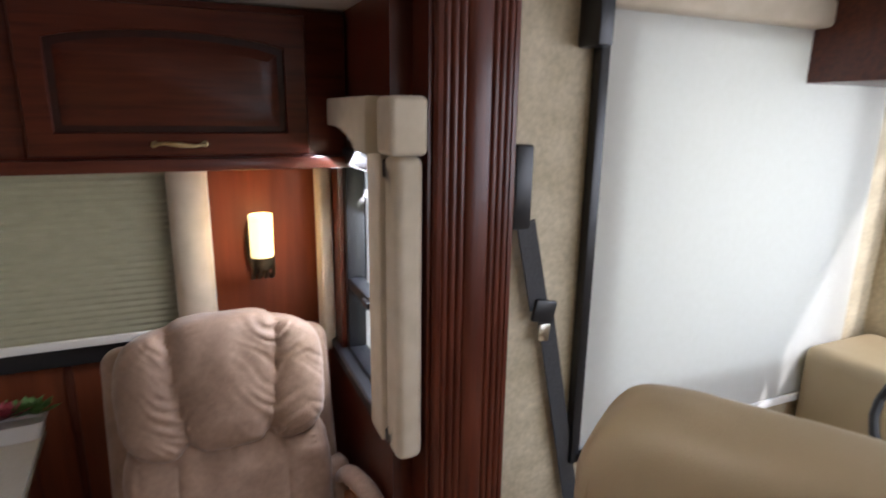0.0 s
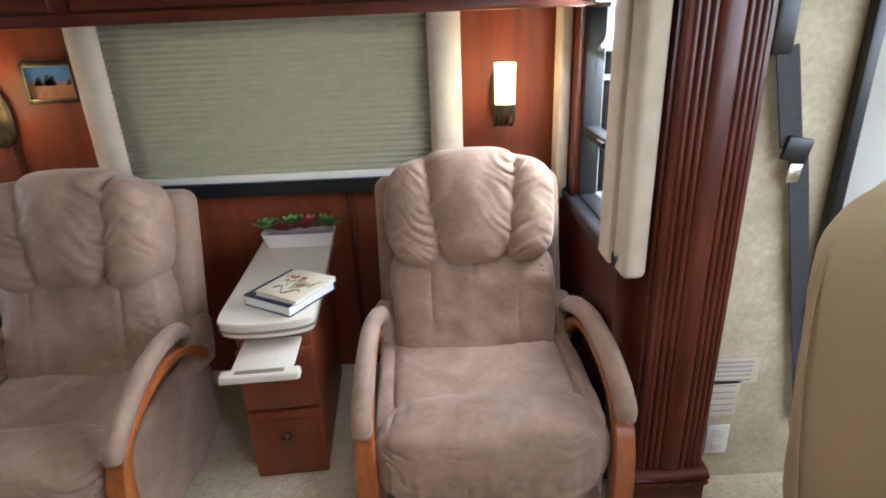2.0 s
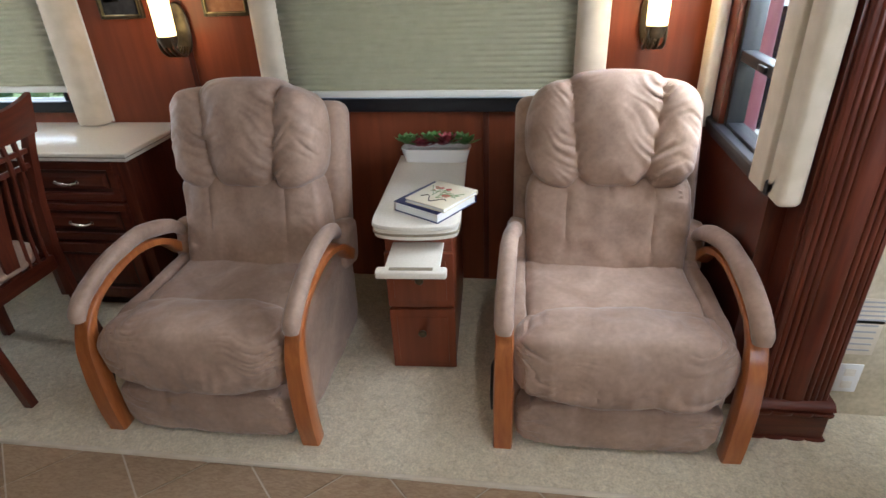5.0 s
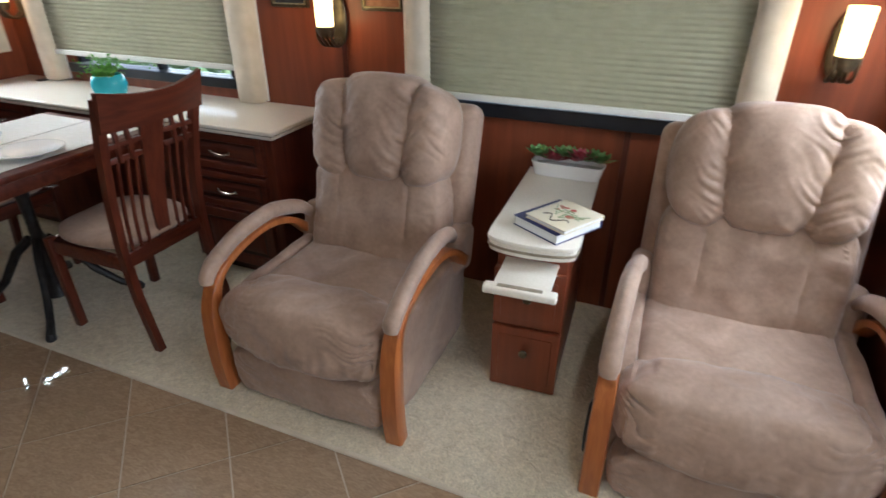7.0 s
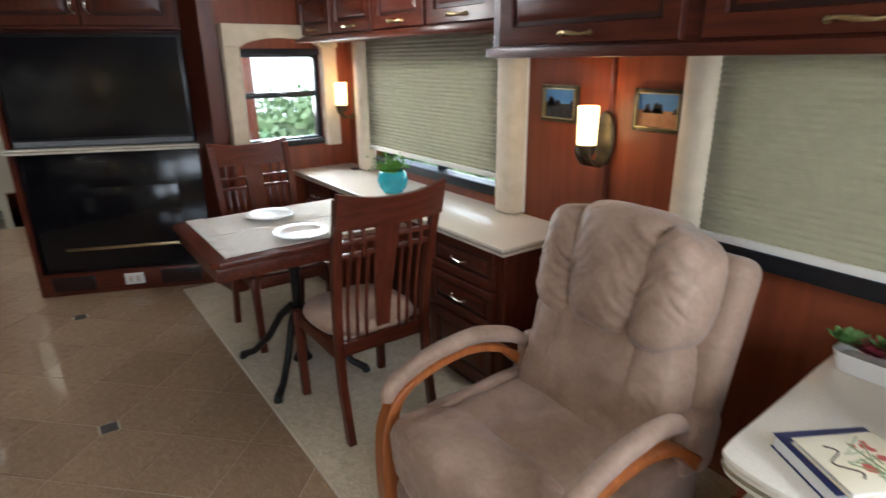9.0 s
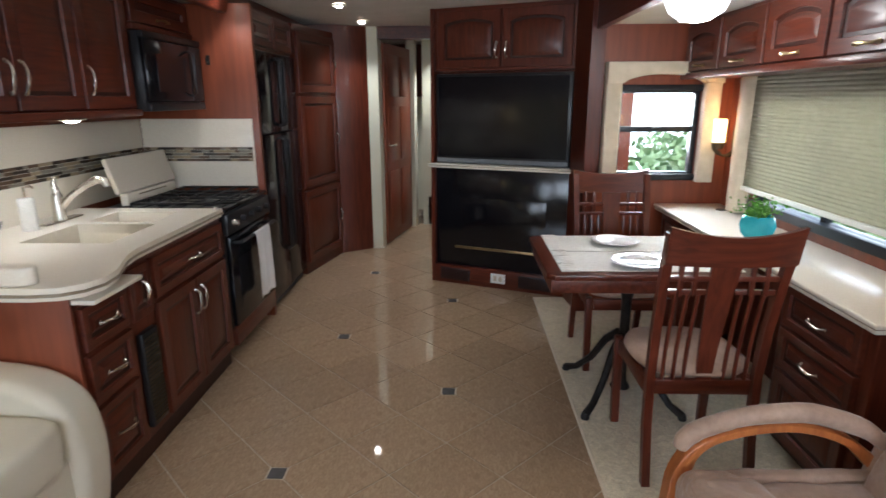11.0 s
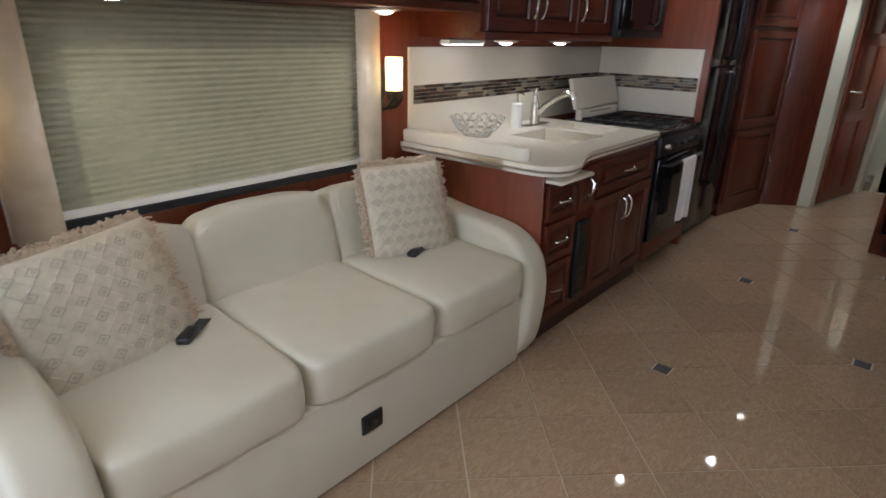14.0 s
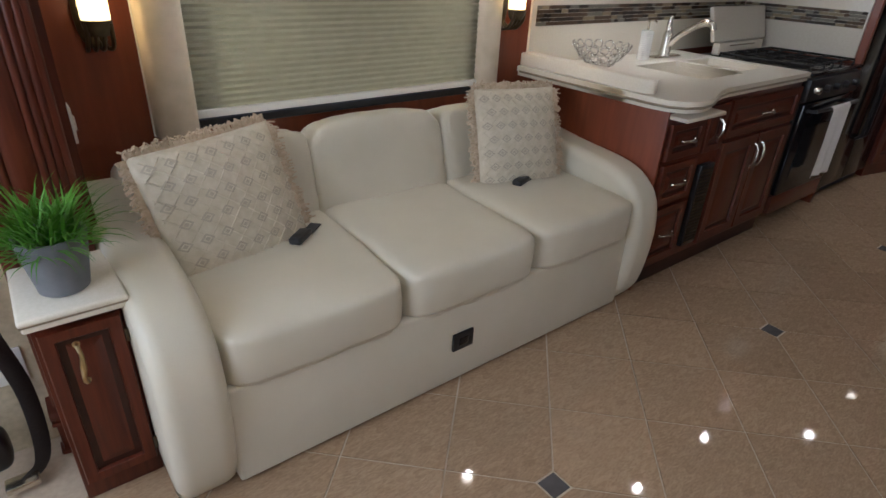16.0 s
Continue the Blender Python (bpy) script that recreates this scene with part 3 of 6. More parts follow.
# the white shade over the cab's side window
SHADE = translucent(mat("white_shade_cloth", (0.8, 0.8, 0.76), (0.85, 0.85, 0.82), 0.9, scale=40, fine=0.2), (0.85, 0.85, 0.8), 0.6)
roller = thing("roller_shade", "white roller shade drawn over the cab window", "blind", pose(2.12, 1.1, 0.62))
part("cloth", box(-0.61, 0.61, -0.002, 0.0, 0.03, 1.3), SHADE, roller)
part("bottom_rail", box(-0.61, 0.61, -0.012, 0.008, 0.0, 0.03, 0.005), WHITE, roller)
part("side_channel", box(-0.64, -0.61, -0.02, 0.015, 0.0, 1.36, 0.004), BLACK, roller, "black side channel")
part("end_bracket", box(-0.69, -0.645, -0.07, 0.015, 1.2, 1.4, 0.006), BLACK, roller, "black end bracket")
part("cassette", box(-0.64, 0.62, -0.06, 0.015, 1.3, 1.38, 0.015, 3), FABRIC, roller)
lamp("side_window_daylight", "AREA", 13, (1, 0.99, 0.96), look((2.1, 1.6, 1.4), (2.1, 1.0, 1.35)), 1.0, 1.0)

# fluted pilaster between the slide-out and the cab
pil = thing("fluted_pilaster", "dark cherry fluted pilaster with a moulded plinth", "pilaster", pose(1.1, 1.05, 0), kind="structure")
prof = []
for k in range(0, 101):
    u = k / 100
    x = -0.105 + 0.21 * u
    v = abs(u - 0.5) * 2
    if v < 0.3:
        reed = 0.008 * (1 - (v / 0.3) ** 2) ** 0.5
    elif v < 0.84:
        reed = 0.006 * abs(math.sin(math.pi * (v - 0.3) / 0.18)) ** 0.7
    else:
        reed = 0.006 * min(1, (1 - v) / 0.05)
    prof.append((x, -0.03 - 0.01 * math.sin(math.pi * u) - reed))
part("shaft", prism([(-0.105, 0.07)] + prof + [(0.105, 0.07)], 0.13, 1.9), WOODV, pil, smooth=35)
part("plinth", box(-0.112, 0.112, -0.06, 0.07, 0.0, 0.13, 0.006), WOODH, pil)
# a scalloped lip under the moulding and another at the foot
for z in (0.004, 0.112):
    pts = [(-0.12 + 0.24 * k / 48, -0.064 - 0.007 * abs(math.sin(math.pi * k / 12)) ** 0.6) for k in range(49)]
    part("scalloped_lip", prism([(-0.12, -0.02)] + pts + [(0.12, -0.02)], z, z + 0.014, 0.003), WOODH, pil)
part("moulding", prism([(0.07, 0.13), (-0.055, 0.13), (-0.068, 0.138), (-0.062, 0.148), (-0.05, 0.158), (0.07, 0.158)], -0.12, 0.12, axis="x"), WOODH, pil)
pil2 = copy_thing(pil, pose(0.79, -1.6, 0, 0, 0, 180))

solid("trim_pilaster_return", box(0.985, 0.994, 1.03, 1.128, 0.0, 1.9), WOODV, "dark cherry strip between the slide-out and the pilaster", "trim", "structure")

# ---- small repeated fittings ----


def bow_handle(length, material, parent, m, label=""):
    b = tube([(-length / 2, 0, 0), (-length / 2, -0.012, 0), (-length * 0.3, -0.024, 0.004), (0, -0.028, 0), (length * 0.3, -0.024, -0.004), (length / 2, -0.012, 0), (length / 2, 0, 0)],
             [0.007, 0.005, 0.005, 0.008, 0.005, 0.005, 0.007], 8)
    for s in (-1, 1):
        lathe([(0, 0), (0.009, 0.001), (0.009, 0.004), (0, 0.006)], 10, (s * length / 2, 0, 0), b, "y")
    b.transform(m)
    return part("handle", b, material, parent, label)


def knob(parent, at, material=BRONZE):
    return part("knob", lathe([(0, 0.028), (0.012, 0.026), (0.016, 0.02), (0.013, 0.013), (0.006, 0.009), (0.006, 0.0)], 14, at, None, "y"), material, parent)


def raised_front(name, x0, x1, z0, z1, y, parent, wood=WOODV, stile=0.055, arch=0.0, thick=0.022):
    """A framed door or drawer front with a raised field; front faces -y at y."""
    w, h = x1 - x0, z1 - z0
    # one frame round the field; its inner edge may arch at the top
    inner = [(x0 + stile, z0 + stile), (x1 - stile, z0 + stile), (x1 - stile, z1 - stile - arch)]
    outer = [(x0, z0), (x1, z0), (x1, z1)]
    if arch:
        for k in range(11, 0, -1):
            a = k / 12
            x = x0 + stile + (w - 2 * stile) * a
            inner.append((x, z1 - stile - arch * (1 - math.sin(math.pi * a) ** 0.7)))
            outer.append((x, z1))
    inner.append((x0 + stile, z1 - stile - arch))
    outer.append((x0, z1))
    fr = bmesh.new()
    loops = []
    for loop, grow, yy in ((outer, 0, y + thick), (outer, 0, y + 0.004), (outer, 0.003, y), (inner, -0.003, y), (inner, 0, y + 0.004), (inner, 0, y + thick)):
        mx_, mz_ = (x0 + x1) / 2, (z0 + z1) / 2
        loops.append([fr.verts.new((p + grow * (1 if p < mx_ else -1), yy, q + grow * (1 if q < mz_ else -1))) for p, q in loop])
    for A, B in zip(loops, loops[1:] + loops[:1]):
        for k in range(len(A)):
            fr.faces.new((A[k], A[(k + 1) % len(A)], B[(k + 1) % len(A)], B[k]))
    door = part(name, fr, wood, parent)
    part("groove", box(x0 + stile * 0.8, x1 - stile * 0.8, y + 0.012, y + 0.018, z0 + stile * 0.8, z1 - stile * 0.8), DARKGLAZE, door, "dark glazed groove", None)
    i0, i1, j0, j1 = x0 + stile + 0.014, x1 - stile - 0.014, z0 + stile + 0.014, z1 - stile - 0.014
    if i1 - i0 > 0.03 and j1 - j0 > 0.02:
        pts = [(i0, j0), (i1, j0), (i1, j1 - arch)]
        if arch:
            for k in range(1, 12):
                a = 1 - k / 12
                pts.append((i0 + (i1 - i0) * a, j1 - arch * (1 - math.sin(math.pi * a) ** 0.7)))
        pts.append((i0, j1 - arch))
        s = min(0.028, (j1 - j0) * 0.25)
        cx, cz = (i0 + i1) / 2, (j0 + j1) / 2
        b = bmesh.new()
        outer = [b.verts.new((p[0], y + 0.013, p[1])) for p in pts]
        inner = [b.verts.new((cx + (p[0] - cx) * (1 - 2 * s / (i1 - i0)), y + 0.003, cz + (p[1] - cz) * (1 - 2 * s / (j1 - j0)))) for p in pts]
        for k in range(len(pts)):
            b.faces.new((outer[k], outer[(k + 1) % len(pts)], inner[(k + 1) % len(pts)], inner[k]))
        b.faces.new(inner)
        b.faces.new(outer[::-1])
        part("raised_field", b, wood, door, smooth=20)
    return door


def sconce(m, power=1.7):
    ob = thing("wall_sconce", "bronze wall sconce with a lit amber glass cylinder", "wall lamp", m, "wall sconces")
    part("backplate", cushion(0.085, 0.03, 0.21, 8, 3.0, 0.0, m=pose(0, -0.012, 0)), BRONZE, ob)
    for k in (-0.024, -0.008, 0.008, 0.024):
        b = tube(smooth_path([(k * 0.6, -0.02, -0.07), (k * 1.1, -0.055, -0.097), (k * 1.35, -0.1, -0.09), (k * 1.3, -0.135, -0.055), (k * 1.25, -0.14, -0.02)], 4), 0.0065, 8)
        part("prong", b, BRONZE, ob)
    part("cup", lathe([(0, -0.056), (0.028, -0.054), (0.037, -0.035), (0.04, -0.014), (0.034, -0.012), (0, -0.018)], 20, (0, -0.12, 0)), BRONZE, ob)
    prof = [(0, -0.018), (0.033, -0.016)]
    prof += [(0.0365 + 0.002 * k / 12 + (0.0012 if k % 2 else 0), -0.012 + 0.142 * k / 12) for k in range(13)]
    prof += [(0.036, 0.13), (0.033, 0.03), (0.02, -0.01)]
    g = part("glass_shade", lathe(prof, 24, (0, -0.12, 0)), LAMPGLASS, ob, "glowing ribbed amber glass")
    g.visible_shadow = False
    lamp("sconce_bulb", "POINT", power, (1.0, 0.66, 0.28), m @ Matrix.Translation((0, -0.12, 0.05)), 0.03)
    return ob


def puck(x, y, z, power=6.0, name="ceiling_downlight", size=0.035, label="small round lit downlight in a white ring, some added as unseen fill"):
    ob = thing(name, label, "downlight", pose(x, y, z), "downlights")
    part("ring", lathe([(size * 0.8, 0), (size * 1.5, -0.002), (size * 1.45, -0.008), (size, -0.012), (size * 0.8, -0.006)], 20), WHITE, ob)
    part("lens", lathe([(0, -0.024), (size * 0.4, -0.022), (size * 0.75, -0.016), (size * 0.8, -0.008), (size * 0.8, -0.001), (0, -0.001)], 20), PUCKLENS, ob, "glowing lens")
    lamp("downlight_or_fill_bulb", "SPOT", power, (1.0, 0.95, 0.86), Matrix.Translation((x, y, z - 0.035)), 0.025, spot=118)
    return ob


for x in (0.69, -1.21):
    sconce(pose(x, YR - 0.004, 1.19))
sconce(pose(-3.3, YR - 0.004, 1.22), 2.0)
for x in (-1.09, 0.525):
    sconce(pose(x, YS + 0.004, 1.19, 0, 0, 180))

# ---- recliners ----


def recliner(m, label):
    ob = thing("recliner", label, "armchair", m, "recliners")
    seed = m.translation.x * 3
    part("base", box(-0.28, 0.28, 0.06, 0.66, 0.03, 0.3, 0.03, 3), SUEDE, ob)
    part("seat", cushion(0.6, 0.58, 0.2, 24, 7, 0.01, 1.3 + seed, 0.06, pose(0, 0.36, 0.302, 3), None, 6, 0.006), SUEDE, ob)
    # the front roll: plump, square-shouldered, with short creases along its lower hem
    b = cushion(0.675, 0.29, 0.27, 56, 4.4, 0.011, 4.1 + seed, 0.1, None, None, 6, 0.01)
    for v in b.verts:
        p = v.co
        low = max(0.0, 1 - abs(p.z + 0.06) / 0.09)
        q = Vector((p.x * 30 + seed, seed, p.z * 5))
        if p.y < 0:
            p.y += 0.007 * low * max(0.0, 1 - 2.4 * abs(noise.noise(q)))
    b.transform(pose(0, 0.1, 0.32, -5))
    part("seat_front", b, SUEDE, ob, "padded roll at the front of the seat")
    b = cushion(0.64, 0.14, 0.2, 36, 7, 0.006, 2.2 + seed, 0.08, None, None, 9, 0.008)
    for v in b.verts:
        v.co.y += 0.008 * sum(math.exp(-((v.co.x - x) / 0.008) ** 2) for x in (-0.125, 0.125)) * (v.co.y < 0)
    b.transform(pose(0, 0.062, 0.108, 3))
    part("footrest", b, SUEDE, ob, "folded padded footrest in three panels")
    back = pose(0, 0.56, 0.33, -15)
    part("backrest", merge(bmesh.new(), box(-0.338, 0.338, 0.06, 0.2, 0.12, 0.66, 0.05, 5), back), SUEDE, ob, "padded outer back shell")
    b = cushion(0.59, 0.23, 0.47, 44, 7, 0.011, 7.7 + seed, 0.09, None, None, 6, 0.005)
    for v in b.verts:
        p = v.co
        if p.y < 0:
            p.y += 0.006 * sum(math.exp(-((p.x - x) / 0.006) ** 2) for x in (-0.15, 0.15)) * max(0.0, min(1.0, (p.z + 0.18) * 8))
            pull = max(0.0, (p.z - 0.05) / 0.16) * math.exp(-(p.x / 0.09) ** 2)
            p.y += 0.012 * pull * max(0.0, 1 - 2.4 * abs(noise.noise(Vector((p.x * 26 + seed, 0.5, p.z * 4)))))
    b.transform(back @ pose(0, 0.03, 0.19))
    part("lumbar_cushion", b, SUEDE, ob)
    part("head_cushion", head_cushion(0.6, 0.25, 0.38, back @ pose(0, 0.0, 0.53), seed), SUEDE, ob, "gathered three-lobed head cushion")
    for s in (-1, 1):
        x = s * 0.345
        path = smooth_path([(x - s * 0.03, 0.63, 0.45), (x - s * 0.016, 0.54, 0.53), (x, 0.38, 0.572), (x + s * 0.006, 0.22, 0.56), (x + s * 0.01, 0.1, 0.52), (x + s * 0.01, 0.035, 0.478), (x + s * 0.01, 0.02, 0.445)], 5)
        rad = [0.014 + 0.0175 * min(1, k / 6) * min(1, 0.6 + (len(path) - 1 - k) / 9) for k in range(len(path))]
        b = tube(path, rad, 14, None, 0.9)
        for v in b.verts:
            v.co += Vector((0, 0, 0.003 * noise.noise(v.co * 9 + Vector((s, 0, seed))) - 0.002 * max(0.0, 1 - 3 * abs(noise.noise(v.co * 22)))))
        part("arm_pad", b, SUEDE, ob)
        b = bmesh.new()
        rows = [(v.x, v.y) for v in smooth_path([(0.6, 0.4, 0), (0.49, 0.488, 0), (0.35, 0.528, 0), (0.2, 0.514, 0), (0.085, 0.468, 0), (0.03, 0.39, 0), (0.012, 0.25, 0), (0.014, 0.1, 0), (0.026, 0.0, 0)], 5)]
        rings = []
        for i, (y, z) in enumerate(rows):
            a, c = Vector(rows[max(i - 1, 0)]), Vector(rows[min(i + 1, len(rows) - 1)])
            d = (c - a).normalized()
            nrm = Vector((-d.y, d.x)) * (0.013 + 0.016 * min(1, max(0, (0.48 - z) / 0.14)))
            w = 0.027 + 0.004 * min(1, max(0, (0.45 - z) / 0.2))
            rings.append([b.verts.new((x + s * 0.008 + q * w, y + nrm.x * p, z + nrm.y * p)) for q, p in ((-1, -0.75), (-0.85, -1), (0.85, -1), (1, -0.75), (1, 0.75), (0.85, 1), (-0.85, 1), (-1, 0.75))])
        for p, q in zip(rings, rings[1:]):
            for k in range(8):
                b.faces.new((p[k], p[(k + 1) % 8], q[(k + 1) % 8], q[k]))
        b.faces.new(rings[0])
        b.faces.new(rings[-1][::-1])
        part("wooden_arm", b, OAK, ob, "bent honey-oak arm and front leg", smooth=50)
        part("side_panel", cushion(0.06, 0.62, 0.38, 16, 8, 0.004, s, 0.05, pose(s * 0.312, 0.4, 0.21), None, 7, 0.005), SUEDE, ob)
        part("shoulder", cushion(0.085, 0.17, 0.2, 12, 5, 0.004, s + seed, 0.08, pose(s * 0.322, 0.66, 0.415, -15), None, 8, 0.006), SUEDE, ob, "padded shoulder behind the arm")
    lev = tube([(-0.37, 0.14, 0.27), (-0.385, 0.11, 0.25), (-0.385, 0.08, 0.15), (-0.385, 0.06, 0.11)], [0.014, 0.012, 0.014, 0.01], 8)
    part("lever", lev, BLACK, ob, "black plastic reclining lever")
    return ob


recliner(pose(0.55, 0.86, 0.01, 0, 0, 1), "taupe microfibre recliner with honey-oak arms beside the pilaster")
recliner(pose(-0.79, 0.8, 0.01, 0, 0, 0), "taupe microfibre recliner with honey-oak arms beside the desk")

# ---- narrow chest between the recliners ----
ch = thing("side_chest", "narrow cherry chest with a cream top and pull-out shelf", "side table", pose(-0.118, 1.22, 0.011, 0, 0, 3.5))
part("body", box(-0.118, 0.118, 0.022, 0.62, 0.0, 0.582, 0.005), PANEL, ch)
for z0, z1 in ((0.004, 0.272), (0.285, 0.51)):
    d = part("drawer", box(-0.122, 0.122, 0.0, 0.0215, z0, z1, 0.006), PANEL, ch)
    part("drawer_field", box(-0.095, 0.095, -0.004, 0.004, z0 + 0.03, z1 - 0.03, 0.004), PANEL, d)
    knob(d, (0, -0.002, 0.18 if z0 < 0.1 else 0.41))
part("pull_out_shelf", merge(box(-0.09, 0.09, -0.165, 0.1, 0.528, 0.543, 0.004), box(-0.115, 0.115, -0.195, -0.155, 0.522, 0.55, 0.008, 3)), CREAM, ch, "cream pull-out shelf")
part("finger_slot", box(-0.07, 0.07, -0.184, -0.168, 0.5505, 0.5525), STRIPE, ch)


def top_outline(grow):
    w = 0.15 + grow
    return [(w - 0.004, 0.66), (-w + 0.004, 0.66), (-w, 0.03)] + [(-w * math.cos(math.pi * k / 16), 0.0 - (0.06 + grow) * math.sin(math.pi * k / 16) ** 0.75) for k in range(17)] + [(w, 0.03)]


part("top", prism(top_outline(0), 0.622, 0.64, 0.006), CREAM, ch, "speckled cream top with a rounded front")
part("top_edge", prism(top_outline(-0.006), 0.585, 0.6215, 0.008), CREAM, ch)
part("edge_strip", prism(top_outline(-0.001), 0.603, 0.611), STRIPE, ch, "bronze strip in the edge")


def book(name, w, d, h, m, cover, label):
    ob = thing(name, label, "book", m)
    part("page_block", box(-w / 2 + 0.004, w / 2 - 0.004, -d / 2 + 0.004, d / 2 - 0.004, 0.003, h - 0.003), PAPER, ob, "white page block")
    part("front_cover", box(-w / 2, w / 2, -d / 2, d / 2, h - 0.003, h, 0.001), cover, ob)
    part("back_cover", box(-w / 2, w / 2, -d / 2, d / 2, 0, 0.003, 0.001), cover, ob)
    part("spine", box(-w / 2 - 0.003, -w / 2, -d / 2, d / 2, 0, h, 0.001), cover, ob)
    return ob


book("book", 0.215, 0.195, 0.036, pose(-0.066, 1.33, 0.652, 0, 0, 239), NAVY, "thick navy hardback book lying on the chest")
bk = book("book", 0.19, 0.17, 0.015, pose(-0.042, 1.318, 0.689, 0, 0, 240), COVER, "cream illustrated book on top of the navy one")
rnd = random.Random(4)
fl = bmesh.new()
for k in range(9):
    lathe([(0, 0.0006), (rnd.uniform(0.006, 0.012), 0.0003), (0, 0)], 8, (rnd.uniform(-0.05, 0.02), rnd.uniform(-0.08, 0.05), 0.0152), fl)
tagged(part("cover_picture", fl, REDINK, bk), kind="stuff")
fl = bmesh.new()
for k in range(10):
    tube([(rnd.uniform(-0.05, 0.05), rnd.uniform(-0.08, 0.08), 0.0155), (rnd.uniform(-0.05, 0.05), rnd.uniform(-0.06, 0.06), 0.0155)], 0.0015, 5, fl)
tagged(part("cover_picture", fl, GREENINK, bk), kind="stuff")
fl = tube([(0.05 - 0.02 * math.sin(k * 0.9), -0.05 + k * 0.01, 0.0156) for k in range(11)], 0.002, 5)
part("cover_writing", fl, INK, bk)

tray = thing("succulent_planter", "white oblong planter filled with red and green succulents", "planter", pose(-0.135, 1.815, 0.652))
b = bmesh.new()
rings = []
for r, z in ((0.9, 0.0), (1.0, 0.05), (1.02, 0.056), (0.96, 0.056), (0.9, 0.04)):
    rings.append([b.verts.new((0.145 * r * math.copysign(abs(math.cos(a)) ** 0.35, math.cos(a)), 0.045 * r * math.copysign(abs(math.sin(a)) ** 0.35, math.sin(a)), z)) for a in [2 * math.pi * k / 40 for k in range(40)]])
for p, q in zip(rings, rings[1:]):
    for k in range(40):
        b.faces.new((p[k], p[(k + 1) % 40], q[(k + 1) % 40], q[k]))
b.faces.new(rings[0][::-1])
b.faces.new(rings[-1])
part("bowl", b, PORCELAIN, tray)
for k in range(11):
    x = -0.12 + k * 0.024
    b = bmesh.new()
    for j in range(22):
        a, lift = j * 2.4, 0.35 + 0.05 * j
        L = 0.046 * (1.25 - j * 0.03)
        d = Vector((math.cos(a) * math.cos(lift), math.sin(a) * math.cos(lift), math.sin(lift)))
        s = Vector((-math.sin(a), math.cos(a), 0)) * 0.013
        o = Vector((0, 0, 0))
        b.faces.new([b.verts.new(o), b.verts.new(o + d * L * 0.6 + s), b.verts.new(o + d * L), b.verts.new(o + d * L * 0.6 - s)])
    b.transform(pose(x, rnd.uniform(-0.02, 0.02), 0.056 + rnd.uniform(0, 0.018)) @ Matrix.Scale(1.3, 4))
    part("succulent", b, SUCCRED if k in (2, 3, 6, 7) else SUCC, tray, "red rosette" if k in (2, 3, 6, 7) else "green rosette")

# ---- overhead cabinets ----


def overhead(name, m, width, depth, z0, z1, doors, label, arch=0.03, handle="level", metal=BRASS):
    """Cabinet along local x from 0 to width, front at local y 0, back at depth."""
    ob = thing(name, label, "cabinet", m)
    part("body", box(0, width, 0.022, depth, z0, z1, 0.004), WOODH, ob)
    part("bottom_rail", box(-0.002, width + 0.002, -0.012, 0.05, z0 - 0.006, z0 + 0.028, 0.005), WOODH, ob)
    for x0, x1, side in doors:
        d = raised_front("door", x0, x1, z0 + 0.035, z1 - 0.02, 0.0, ob, WOODH, 0.06, arch)
        if handle == "level":
            bow_handle(0.12, metal, d, pose((x0 + x1) / 2, -0.002, z0 + 0.065), "aged brass pull")
        else:
            bow_handle(0.12, NICKEL, d, pose(x1 - 0.03 if side > 0 else x0 + 0.03, -0.002, z0 + 0.16, 0, 90, 0), "brushed nickel pull")
    return ob


overhead("overhead_cabinet", pose(-1.47, 1.5, 0), 2.395, 0.395, 1.5, 1.925, [(0.06, 0.78, 0), (0.84, 1.54, 0), (1.61, 2.28, 0)], "dark cherry overhead cabinet with raised-panel doors and brass pulls")
overhead("overhead_cabinet", pose(-3.44, 1.56, 0), 1.965, 0.335, 1.6, 1.925, [(0.03, 0.49, 0), (0.51, 0.97, 0), (0.99, 1.45, 0), (1.47, 1.93, 0)], "shallow dark cherry overhead cabinet above the desk window")
overhead("overhead_cabinet", pose(0.655, -1.58, 0, 0, 0, 180), 2.03, 0.365, 1.52, 2.055,
         [(0.22 + 0.36 * k - 0.0, 0.565 + 0.36 * k, 1 if k % 2 == 1 else -1) for k in range(5)], "dark cherry overhead cabinet above the sofa with nickel pulls", 0.025, "upright")
overhead("overhead_cabinet", pose(-1.38, -1.55, 0, 0, 0, 180), 1.27, 0.395, 1.405, 2.055,
         [(0.03, 0.42, 1), (0.435, 0.83, -1), (0.845, 1.245, -1)], "tall dark cherry overhead cabinet above the sink with nickel pulls", 0.025, "upright")
overhead("overhead_cabinet", pose(-2.655, -1.55, 0, 0, 0, 180), 0.675, 0.395, 1.84, 2.055, [(0.02, 0.655, 0)], "small cherry cabinet above the microwave", 0.0)

